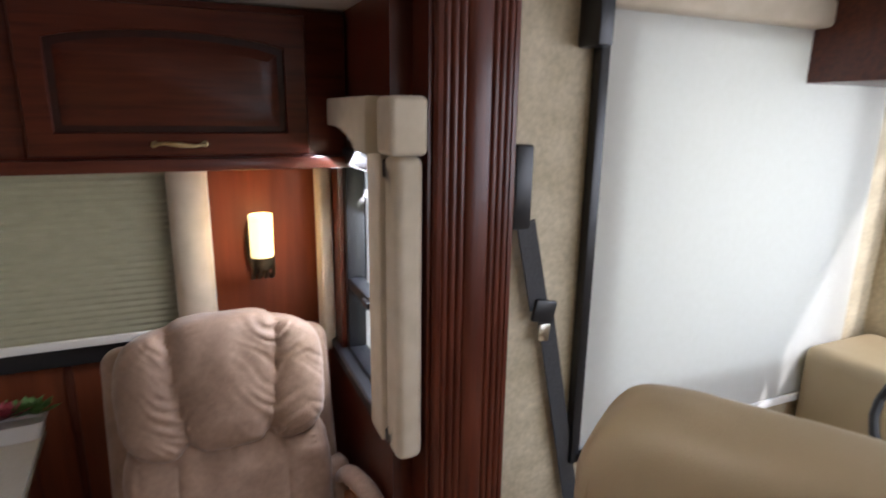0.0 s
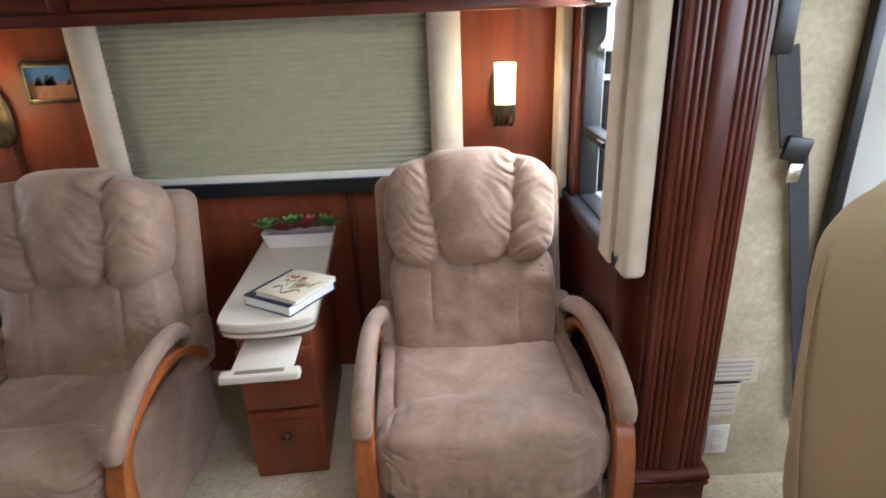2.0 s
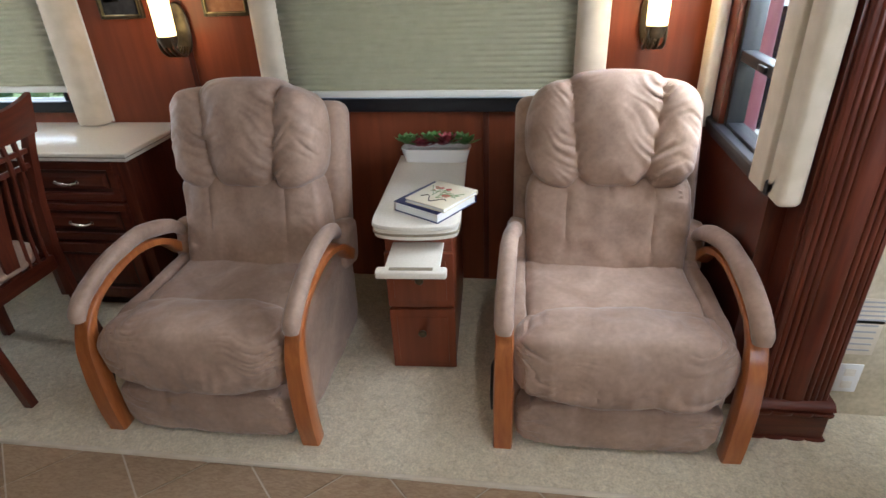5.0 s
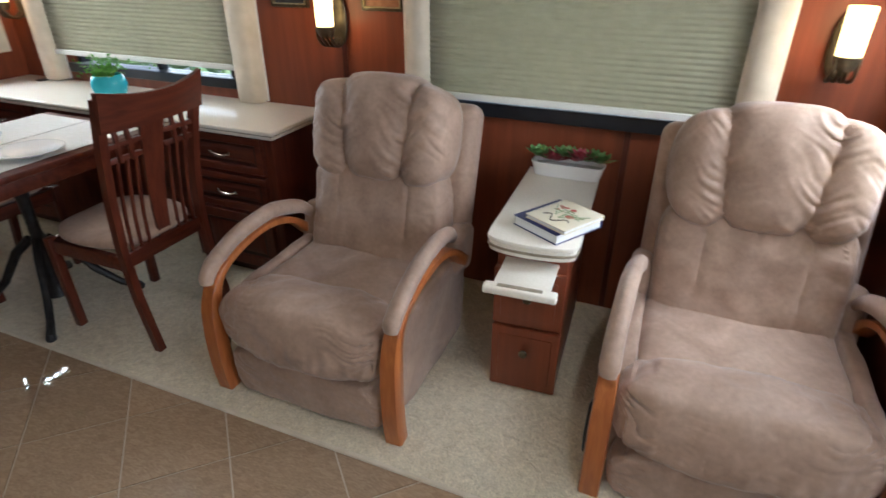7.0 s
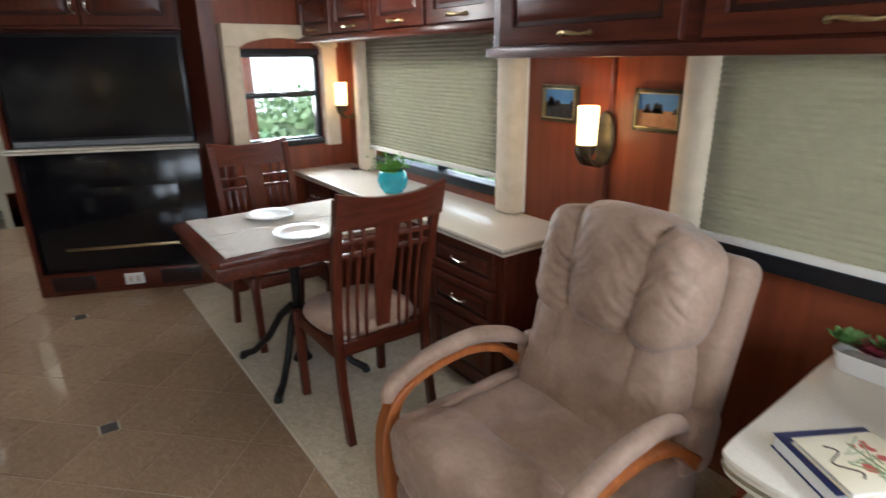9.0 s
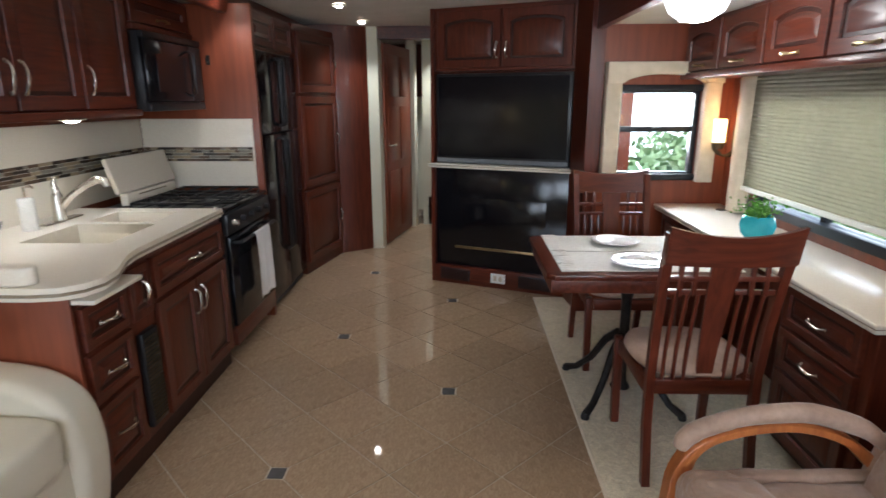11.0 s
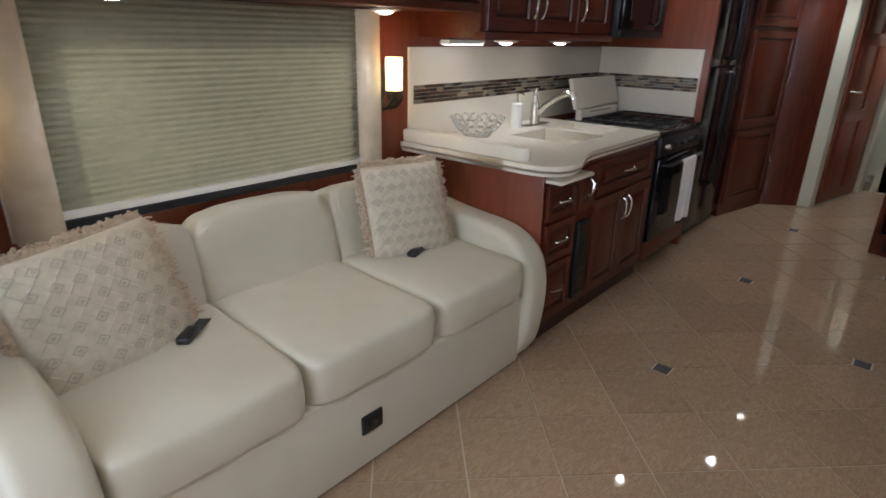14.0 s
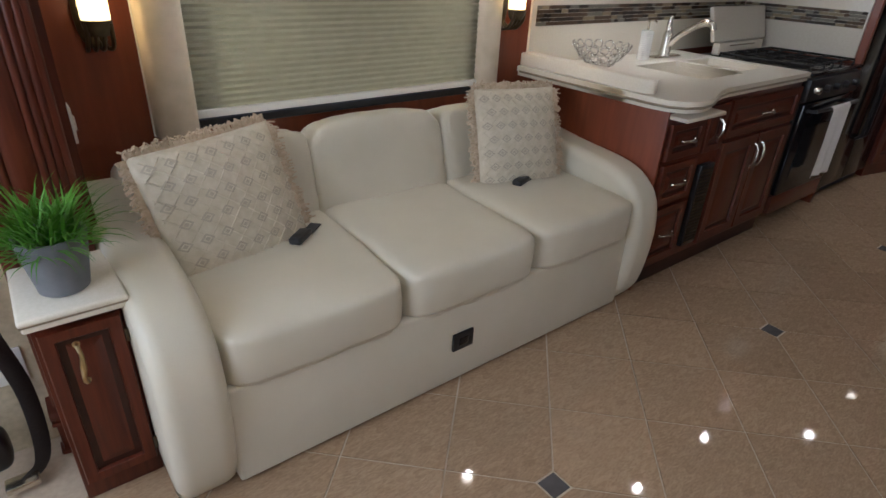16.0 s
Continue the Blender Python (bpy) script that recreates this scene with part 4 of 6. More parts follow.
# pictures beside the sconce
SKYBLUE = mat("painted_sky", (0.05, 0.16, 0.42), (0.16, 0.34, 0.62), 0.4, scale=6)
SAND = mat("painted_sand", (0.3, 0.12, 0.05), (0.45, 0.22, 0.1), 0.4, scale=30)
DUSK = mat("painted_dusk", (0.015, 0.015, 0.02), (0.05, 0.05, 0.05), 0.4, scale=30)
for x, land, what in ((-1.46, DUSK, "dark treeline"), (-0.99, SAND, "red desert ground")):
    p = thing("framed_picture", "small framed desert landscape with a %s under blue sky" % what, "picture", pose(x, YR - 0.002, 1.31))
    b = bmesh.new()
    for a in ((-0.1, -0.085, -0.075, 0.075), (0.085, 0.1, -0.075, 0.075), (-0.085, 0.085, -0.075, -0.06), (-0.085, 0.085, 0.06, 0.075)):
        box(a[0], a[1], -0.02, 0, a[2], a[3], 0.004, bm=b)
    part("frame", b, BRONZE, p)
    lip = bmesh.new()
    for a in ((-0.087, -0.083, -0.062, 0.062), (0.083, 0.087, -0.062, 0.062), (-0.083, 0.083, -0.062, -0.058), (-0.083, 0.083, 0.058, 0.062)):
        box(a[0], a[1], -0.023, -0.005, a[2], a[3], 0.0015, bm=lip)
    part("gilt_lip", lip, BRASS, p, "narrow gilt inner lip")
    part("sky", box(-0.085, 0.085, -0.008, -0.004, 0.0, 0.06), SKYBLUE, p)
    part("land", box(-0.085, 0.085, -0.009, -0.004, -0.06, 0.0), land, p)
    b = bmesh.new()
    for k in range(9):
        xx = rnd.uniform(-0.07, 0.07)
        hh = rnd.uniform(0.008, 0.03)
        merge(b, prism([(xx - 0.016, -0.01), (xx + 0.016, -0.01), (xx + 0.008, hh), (xx - 0.006, hh * 0.8)], -0.0105, -0.009, axis="y"))
    tagged(part("silhouette", b, DUSK, p), kind="stuff")
# wall panel joint strips
for x in (-1.2, 0.07):
    tagged(solid("trim_panel_joint", box(x - 0.012, x + 0.012, YR - 0.006, YR + 0.001, 0.02, 0.84 if x > 0 else 1.49, 0.002), WOODV, "narrow cherry strip over a panel joint", "trim", "structure"))

# ---- desk by the wall ----
desk = thing("wall_desk", "cherry desk with drawers and a cream solid top", "desk", pose(0, 0, 0))
for x0, x1 in ((-1.93, -1.37), (-3.44, -2.92)):
    ped = part("pedestal", box(x0, x1, 1.522, 1.89, 0.06, 0.752, 0.004), WOODV, desk)
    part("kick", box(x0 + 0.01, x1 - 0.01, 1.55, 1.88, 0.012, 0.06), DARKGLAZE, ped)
    for z0, z1 in ((0.565, 0.735), (0.375, 0.55)):
        d = raised_front("drawer", x0 + 0.05, x1 - 0.05, z0, z1, 1.5, desk, WOODH, 0.035)
        bow_handle(0.1, NICKEL, d, pose((x0 + x1) / 2, 1.498, (z0 + z1) / 2))
    raised_front("door", x0 + 0.05, x1 - 0.05, 0.08, 0.36, 1.5, desk, WOODV, 0.05)
part("modesty_panel", box(-2.92, -1.93, 1.82, 1.85, 0.012, 0.752), WOODH, desk)
part("apron", box(-2.92, -1.93, 1.53, 1.56, 0.66, 0.752, 0.004), WOODH, desk)
part("top", box(-3.445, -1.31, 1.455, 1.897, 0.772, 0.79, 0.006, 3), CREAM, desk, "cream solid-surface top")
part("top_edge", box(-3.445, -1.317, 1.462, 1.897, 0.752, 0.7715, 0.006, 3), CREAM, desk)
part("edge_strip", box(-3.44, -1.313, 1.458, 1.89, 0.7695, 0.7745), STRIPE, desk, "bronze line in the edge")

pot = thing("plant_pot", "turquoise glazed bowl with a bright green fern", "potted plant", pose(-2.44, 1.64, 0.791))
part("bowl", lathe([(0, 0), (0.05, 0.0), (0.075, 0.03), (0.085, 0.07), (0.075, 0.11), (0.066, 0.12), (0.06, 0.115), (0.068, 0.09), (0, 0.085)], 28), TEAL, pot)


def leaf_tuft(n, length, width, spread, seed, droop=0.5):
    r = random.Random(seed)
    b = bmesh.new()
    for _ in range(n):
        a, e, L = r.uniform(0, 6.28), r.uniform(0.35, 1.45), length * r.uniform(0.6, 1.1)
        side = Vector((-math.sin(a), math.cos(a), 0)) * width
        p = Vector((r.uniform(-spread, spread), r.uniform(-spread, spread), 0))
        prev = None
        for k in range(6):
            u = k / 5
            ee = e - droop * u * u * 1.6
            w = side * (0.5 + 0.5 * math.sin(math.pi * min(1, u * 1.1))) * (1 - u * u)
            cur = (b.verts.new(p - w), b.verts.new(p + w))
            if prev:
                b.faces.new((prev[0], prev[1], cur[1], cur[0]))
            prev = cur
            p = p + Vector((math.cos(a) * math.cos(ee), math.sin(a) * math.cos(ee), math.sin(ee))) * L / 5
    return b


b = leaf_tuft(60, 0.1, 0.007, 0.03, 3, 0.7)
fr = random.Random(9)
for k in range(260):
    c = Vector((fr.gauss(0, 0.05), fr.gauss(0, 0.05), 0.02 + abs(fr.gauss(0, 0.035))))
    d = Vector((fr.uniform(-1, 1), fr.uniform(-1, 1), fr.uniform(0.1, 1))).normalized() * 0.018
    s = d.orthogonal().normalized() * 0.006
    b.faces.new([b.verts.new(c), b.verts.new(c + d * 0.5 + s), b.verts.new(c + d), b.verts.new(c + d * 0.5 - s)])
b.transform(pose(0, 0, 0.1))
tagged(part("fern", b, GRASS, pot, "feathery green leaves"), kind="stuff")
tagged(solid("desk_outlet", lathe([(0, 0.006), (0.03, 0.005), (0.032, 0.0), (0, 0)], 20, (-3.2, 1.8, 0.791)), BLACK, "small black pop-up outlet in the desk top", "outlet"))

# ---- dining table, runner, plates ----
tab = thing("dining_table", "cherry dining table on a black iron pedestal", "table", pose(-2.275, 0.52, 0))
part("tabletop", prism([(-0.36, 0.03), (-0.33, 0), (0.33, 0), (0.36, 0.03), (0.36, 0.9), (-0.36, 0.9)], 0.73, 0.757, 0.006), WOODH, tab)
part("apron", box(-0.33, 0.33, 0.02, 0.88, 0.665, 0.73, 0.006), WOODH, tab)
part("column", lathe([(0.05, 0.05), (0.03, 0.09), (0.024, 0.2), (0.024, 0.52), (0.04, 0.58), (0.1, 0.66), (0.1, 0.665), (0, 0.665), (0, 0.05)][::-1], 18, (0, 0.45, 0)), IRON, tab)
for a in (42, 138, 222, 318):
    c, s = math.cos(radians(a)), math.sin(radians(a))
    leg = tube([(0.03 * c, 0.45 + 0.03 * s, 0.34), (0.1 * c, 0.45 + 0.1 * s, 0.28), (0.18 * c, 0.45 + 0.18 * s, 0.15), (0.27 * c, 0.45 + 0.27 * s, 0.06), (0.34 * c, 0.45 + 0.34 * s, 0.03)], [0.022, 0.02, 0.018, 0.017, 0.02], 8)
    lp = part("pedestal_leg", leg, IRON, tab)
    part("foot_pad", lathe([(0, 0.0), (0.02, 0), (0.022, 0.012), (0.014, 0.03), (0, 0.03)], 12, (0.34 * c, 0.45 + 0.34 * s, 0.012)), BLACK, lp)

for x in (-2.455, -2.125):
    run = thing("place_mat", "white woven place mat with a fringed end", "place mat", pose(x, 0.63, 0.7585), "place mats")
    b = bmesh.new()
    bmesh.ops.create_grid(b, x_segments=24, y_segments=40, size=0.5)
    for v in b.verts:
        u, y = v.co.x, v.co.y + 0.5
        v.co = Vector((u * 0.32, 0.02 + y * 0.72, 0.003 + 0.002 * noise.noise(Vector((u * 4 + x, y * 6, 1)))))
    bmesh.ops.solidify(b, geom=b.faces[:], thickness=0.002)
    part("cloth", b, LINEN, run)
    b = bmesh.new()
    for k in range(48):
        u = -0.158 + 0.316 * k / 47
        tube([(u, 0.03, 0.004), (u + rnd.uniform(-0.006, 0.006), -0.005, 0.004), (u + rnd.uniform(-0.012, 0.012), -0.045, 0.003)], 0.0042, 4, b)
    tagged(part("fringe", b, LINEN, run, "knotted cream fringe"), kind="stuff")
for x, y in ((-2.435, 0.935), (-2.06, 0.943)):
    p = thing("plate", "round white porcelain plate with a narrow rim", "plate", pose(x, y, 0.766), "plates on the table")
    part("dish", lathe([(0, 0.003), (0.075, 0.003), (0.085, 0.008), (0.118, 0.016), (0.12, 0.0185), (0.117, 0.019), (0.085, 0.011), (0.074, 0.006), (0, 0.006)], 40), PORCELAIN, p)
    part("rim_line", lathe([(0.1185, 0.0192), (0.1205, 0.0192), (0.1205, 0.0178), (0.1185, 0.0178)], 40), GREYINK, p)


def dining_chair(m, label):
    """Faces local -y; the back stands at +y."""
    ob = thing("dining_chair", label, "chair", m, "dining chairs")
    for s in (-1, 1):
        part("front_leg", merge(bmesh.new(), box(-0.018, 0.018, -0.018, 0.018, 0, 0.43, 0.004), Matrix.Translation((s * 0.2, -0.2, 0)) @ Matrix.Rotation(radians(s * 1), 4, "Y")), WOODV, ob)
        pts = [(s * 0.2, 0.2 + 0.06, 0.0), (s * 0.2, 0.215, 0.25), (s * 0.2, 0.205, 0.45), (s * 0.203, 0.225, 0.65), (s * 0.208, 0.265, 0.85), (s * 0.212, 0.315, 1.03)]
        b = bmesh.new()
        rings = []
        for x, y, z in pts:
            rings.append([b.verts.new((x + p * 0.016, y + q * 0.016, z)) for p, q in ((-1, -1), (1, -1), (1, 1), (-1, 1))])
        for p, q in zip(rings, rings[1:]):
            for k in range(4):
                b.faces.new((p[k], p[(k + 1) % 4], q[(k + 1) % 4], q[k]))
        b.faces.new(rings[0])
        b.faces.new(rings[-1])
        part("back_post", b, WOODV, ob, smooth=30)
        part("side_rail", box(s * 0.2 - 0.012, s * 0.2 + 0.012, -0.18, 0.19, 0.36, 0.42, 0.003), WOODH, ob)
    part("front_rail", box(-0.18, 0.18, -0.212, -0.188, 0.36, 0.42, 0.003), WOODH, ob)
    part("back_rail", box(-0.18, 0.18, 0.19, 0.214, 0.37, 0.43, 0.003), WOODH, ob)
    part("seat", cushion(0.45, 0.45, 0.075, 12, 5, 0.002, 0, 0.2, pose(0, -0.01, 0.452)), SUEDE, ob, "padded taupe seat")

    def yb(z):
        return 0.205 + 0.11 * max(0, (z - 0.45) / 0.58) ** 1.5

    for x in (-0.155, -0.115, -0.075, 0.075, 0.115, 0.155):
        b = tube([(x, yb(z), z) for z in (0.43, 0.55, 0.67, 0.79)], 0.008, 6)
        part("slat", b, WOODV, ob)
    pts = [(z, yb(z)) for z in (0.43, 0.55, 0.67, 0.79, 0.92)]
    splat = bmesh.new()
    rings = [[splat.verts.new((q * (0.028 + 0.026 * (z - 0.43) / 0.5), y + p * 0.006, z)) for q, p in ((-1, -1), (1, -1), (1, 1), (-1, 1))] for z, y in pts]
    for p, q in zip(rings, rings[1:]):
        for k in range(4):
            splat.faces.new((p[k], p[(k + 1) % 4], q[(k + 1) % 4], q[k]))
    splat.faces.new(rings[0])
    splat.faces.new(rings[-1])
    part("splat", splat, WOODV, ob, smooth=30)
    for z in (0.8, 0.855):
        for x0, x1 in ((-0.19, -0.05), (0.05, 0.19)):
            part("cross_bar", box(x0, x1, yb(z) - 0.008, yb(z) + 0.008, z - 0.009, z + 0.009, 0.002), WOODH, ob)
    for x in (-0.15, -0.1, 0.1, 0.15):
        part("short_bar", box(x - 0.008, x + 0.008, yb(0.86) - 0.007, yb(0.86) + 0.007, 0.79, 0.93, 0.002), WOODV, ob)
    b = bmesh.new()
    rings = []
    for k in range(15):
        u = k / 14 * 2 - 1
        y = yb(0.98) + 0.028 * (1 - u * u)
        top, bot = 1.055 - 0.03 * (1 - u * u), 0.915
        rings.append([b.verts.new((u * 0.225, y + p * 0.011 + (0.03 if q else 0), top if q else bot)) for p, q in ((-1, 0), (1, 0), (1, 1), (-1, 1))])
    for p, q in zip(rings, rings[1:]):
        for k in range(4):
            b.faces.new((p[k], p[(k + 1) % 4], q[(k + 1) % 4], q[k]))
    b.faces.new(rings[0])
    b.faces.new(rings[-1])
    part("top_rail", b, WOODH, ob, "curved top rail", smooth=30)
    return ob


dining_chair(pose(-1.81, 1.075, 0.012, 0, 0, -90), "dark cherry slat-back dining chair with a taupe seat near the recliner")
dining_chair(pose(-2.72, 1.05, 0.012, 0, 0, 90), "dark cherry slat-back dining chair with a taupe seat near the fireplace")

# ---- television and fireplace unit, set at an angle ----
tv = thing("media_unit", "cherry media unit with cupboards, television niche and electric fireplace", "media unit", pose(-4.15, -0.06, 0, 0, 0, 67.8))
b = bmesh.new()
box(-0.03, 0.0, 0, 0.5, 0, 2.128, bm=b)
box(1.075, 1.115, 0, 0.5, 0, 2.128, bm=b)
box(0, 1.075, 0.16, 0.5, 0, 2.128, bm=b)
part("carcass", b, WOODV, tv)
part("plinth", box(0, 1.075, 0.0, 0.16, 0.0, 0.15, 0.004), WOODH, tv)
part("head_box", box(0, 1.075, 0.02, 0.16, 1.68, 2.128), WOODH, tv)
for x0, x1, s in ((0.03, 0.53, 1), (0.545, 1.05, -1)):
    d = raised_front("door", x0, x1, 1.7, 2.1, -0.002, tv, WOODV, 0.06, 0.03)
    bow_handle(0.1, NICKEL, d, pose(x1 - 0.03 if s > 0 else x0 + 0.03, -0.004, 1.82, 0, 90))
part("shelf", box(-0.035, 1.11, -0.05, 0.16, 0.955, 0.97, 0.004), CREAM, tv, "cream ledge with a bronze line")
part("shelf", box(-0.035, 1.11, -0.055, 0.16, 0.975, 0.985, 0.004), CREAM, tv)
part("shelf_line", box(-0.03, 1.105, -0.045, 0.16, 0.97, 0.975), STRIPE, tv)
part("fireplace_surround", box(0.0, 1.075, 0.03, 0.16, 0.15, 0.955, 0.004), BLACKGLOSS, tv, "gloss black fireplace front")
fp = part("fireplace_glass", box(0.17, 0.91, 0.022, 0.029, 0.3, 0.72, 0.002), BLACKGLOSS, tv, "dark fireplace glass")
part("ember_bed", box(0.17, 0.91, 0.012, 0.021, 0.302, 0.322, 0.003), BRASS, tv, "brass strip under the glass")
for x0 in (0.05, 0.72):
    g = part("vent_grille", box(x0, x0 + 0.26, -0.008, 0.0, 0.03, 0.13, 0.003), BLACK, tv)
    for k in range(7):
        part("slat", box(x0 + 0.01, x0 + 0.25, -0.014, -0.008, 0.04 + k * 0.012, 0.046 + k * 0.012), DARKGLAZE, g, smooth=None)
pl = part("outlet_plate", box(0.49, 0.61, -0.008, 0.0, 0.045, 0.125, 0.003), WHITE, tv, "white outlet plate")
part("socket", box(0.515, 0.54, -0.0095, -0.008, 0.065, 0.105, 0.001), FABRIC, pl)
part("socket", box(0.56, 0.585, -0.0095, -0.008, 0.065, 0.105, 0.001), FABRIC, pl)
tel = thing("television", "large flat black television standing in the niche", "television", pose(-4.15, -0.06, 0, 0, 0, 67.8) @ pose(0.535, 0.02, 0.988))
part("bezel", box(-0.53, 0.53, 0.0, 0.06, 0.0, 0.672, 0.008), BLACK, tel)
part("screen", box(-0.505, 0.505, -0.003, 0.0, 0.055, 0.65), BLACKGLOSS, tel, "dark glossy screen")
part("lower_strip", box(-0.52, 0.52, -0.006, 0.0, 0.005, 0.04, 0.003), GREYPOT, tel, "grey strip below the screen")
# post between the media unit and the end wall
tagged(solid("trim_corner_post", prism([(-3.8, 1.0), (-3.72, 0.93), (-3.43, 0.97), (-3.43, 1.06), (-3.8, 1.06)], 0, 2.12), WOODV, "cherry corner post beside the media unit", "trim", "structure"))

# ---- kitchen along the sofa side ----
kb = thing("kitchen_base_cabinet", "dark cherry base cabinet with drawers and double doors", "cabinet", pose(-1.36, -1.145, 0, 0, 0, 180))
part("body", box(0, 1.235, 0.03, 0.78, 0.085, 0.69), WOODV, kb)
part("face_frame", box(0, 1.235, 0.022, 0.04, 0.085, 0.862, 0.003), WOODV, kb)
part("end_panel", box(-0.014, -0.001, 0.01, 0.785, 0.0, 0.862, 0.003), PANEL, kb, "orange-brown cherry end panel")
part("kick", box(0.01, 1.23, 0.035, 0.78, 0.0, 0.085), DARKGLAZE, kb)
for z0, z1 in ((0.63, 0.79), (0.42, 0.61), (0.12, 0.4)):
    d = raised_front("drawer", 0.025, 0.295, z0, z1, 0.0, kb, WOODH, 0.035)
    bow_handle(0.1, NICKEL, d, pose(0.16, -0.002, (z0 + z1) / 2))
part("pull_out_board", box(0.0, 0.3, -0.07, 0.1, 0.815, 0.833, 0.006), CREAM, kb, "cream pull-out cutting board")
d = raised_front("narrow_door", 0.315, 0.475, 0.62, 0.84, 0.0, kb, WOODV, 0.035)
bow_handle(0.08, NICKEL, d, pose(0.395, -0.002, 0.73, 0, 90))
g = part("heater_grille", box(0.335, 0.455, -0.006, 0.02, 0.14, 0.56, 0.004), BLACK, kb, "dark louvred heater grille")
for k in range(22):
    part("louvre", box(0.345, 0.445, -0.011, -0.005, 0.16 + k * 0.0175, 0.168 + k * 0.0175), BRONZE, g, smooth=None)
d = raised_front("drawer", 0.5, 1.21, 0.66, 0.84, 0.0, kb, WOODH, 0.04)
bow_handle(0.11, NICKEL, d, pose(0.855, -0.002, 0.75))
for x0, x1, s in ((0.5, 0.85, 1), (0.86, 1.21, -1)):
    d = raised_front("door", x0, x1, 0.11, 0.64, 0.0, kb, WOODV, 0.055)
    bow_handle(0.12, NICKEL, d, pose(x1 - 0.028 if s > 0 else x0 + 0.028, -0.002, 0.53, 0, 90))

ct = thing("kitchen_worktop", "cream solid-surface worktop with a curved front and double sink", "worktop", pose(0, 0, 0))
front = [(-1.25, -1.2), (-1.265, -1.12), (-1.31, -1.065), (-1.38, -1.04), (-1.47, -1.05), (-1.56, -1.085), (-1.65, -1.12), (-1.75, -1.14), (-2.6, -1.145)]
SINKS = ((-1.83, -2.2, -1.68, -1.3), (-2.25, -2.5, -1.66, -1.34))


def slab(z0, z1, grow, material, name, bevel=0.0, label=""):
    bm = prism([(x + grow * (1 if x > -1.3 else 0), y + grow) for x, y in front] + [(-2.6, -1.25), (-1.25 + grow, -1.25)], z0, z1, bevel)
    holes = [(min(a, b), max(a, b), min(c, d), max(c, d)) for a, b, c, d in SINKS]
    for a, b, c, d in holed(-2.6, -1.25 + grow, -1.948, -1.25, holes):
        box(a, b, c, d, z0, z1, bm=bm)
    bmesh.ops.remove_doubles(bm, verts=bm.verts, dist=1e-4)
    return part(name, bm, material, ct, label)


slab(0.886, 0.91, 0.0, CREAM, "worktop_slab", 0.0)
slab(0.864, 0.8855, -0.008, CREAM, "worktop_edge")
tube_pts = [(x + (0.001 if x > -1.3 else 0), y + 0.001, 0.8858) for x, y in [(-1.25, -1.93)] + front]
part("edge_strip", tube(tube_pts, 0.0055, 6), STRIPE, ct, "bronze strip along the edge")
part("upstand", prism([(-1.335, -1.945), (-1.266, -1.945)] + [(-1.3005 + 0.0345 * math.cos(math.pi * k / 12), -1.26 + 0.05 * math.sin(math.pi * k / 12)) for k in range(13)], 0.9105, 0.972, 0.009, 4), CREAM, ct, "raised cream side ledge")
for a, b, c, d in SINKS:
    x0, x1, y0, y1 = min(a, b) - 0.003, max(a, b) + 0.003, min(c, d) - 0.003, max(c, d) + 0.003
    bm = bmesh.new()
    t = 0.012
    box(x0 - t, x0, y0 - t, y1 + t, 0.72, 0.8632, bm=bm)
    box(x1, x1 + t, y0 - t, y1 + t, 0.72, 0.8632, bm=bm)
    box(x0, x1, y0 - t, y0, 0.72, 0.8632, bm=bm)
    box(x0, x1, y1, y1 + t, 0.72, 0.8632, bm=bm)
    box(x0 - t, x1 + t, y0 - t, y1 + t, 0.705, 0.72, bm=bm)
    s = part("basin", bm, CREAM, ct)
    part("drain", lathe([(0, 0.004), (0.03, 0.004), (0.036, 0.0), (0, 0)], 18, ((x0 + x1) / 2, (y0 + y1) / 2, 0.7205)), NICKEL, s)

fc = thing("kitchen_faucet", "brushed nickel pull-out faucet on a base plate", "faucet", pose(-2.26, -1.8, 0.911))
part("base_plate", box(-0.13, 0.13, -0.028, 0.028, 0, 0.008, 0.004, 3), NICKEL, fc)
part("body", lathe([(0, 0.14), (0.02, 0.138), (0.027, 0.12), (0.028, 0.05), (0.032, 0.008), (0, 0.008)], 18), NICKEL, fc)
part("lever", tube([(0, 0, 0.135), (0.0, -0.006, 0.175), (0.0, 0.002, 0.215)], [0.018, 0.014, 0.009], 10), NICKEL, fc)
part("spout", tube([(0, 0.01, 0.06), (-0.01, 0.06, 0.12), (-0.02, 0.13, 0.17), (-0.03, 0.19, 0.2), (-0.035, 0.225, 0.19), (-0.035, 0.235, 0.165)], [0.016, 0.016, 0.017, 0.02, 0.021, 0.019], 12), NICKEL, fc)
sp = thing("soap_dispenser", "white ribbed soap dispenser with a silver pump", "soap dispenser", pose(-2.06, -1.8, 0.911))
prof = [(0, 0), (0.034, 0)]
for k in range(14):
    prof += [(0.0345, 0.004 + k * 0.01), (0.0325, 0.009 + k * 0.01)]
prof += [(0.03, 0.146), (0.012, 0.15), (0, 0.15)]
part("bottle", lathe(prof, 22), PORCELAIN, sp)
part("pump", tube([(0, 0, 0.15), (0, 0, 0.195), (0, 0.03, 0.2), (0, 0.045, 0.192)], 0.006, 8), NICKEL, sp)
bw = thing("glass_bowl", "clear glass bowl made of fused rings", "bowl", pose(-1.66, -1.78, 0.9115))
rr = random.Random(2)
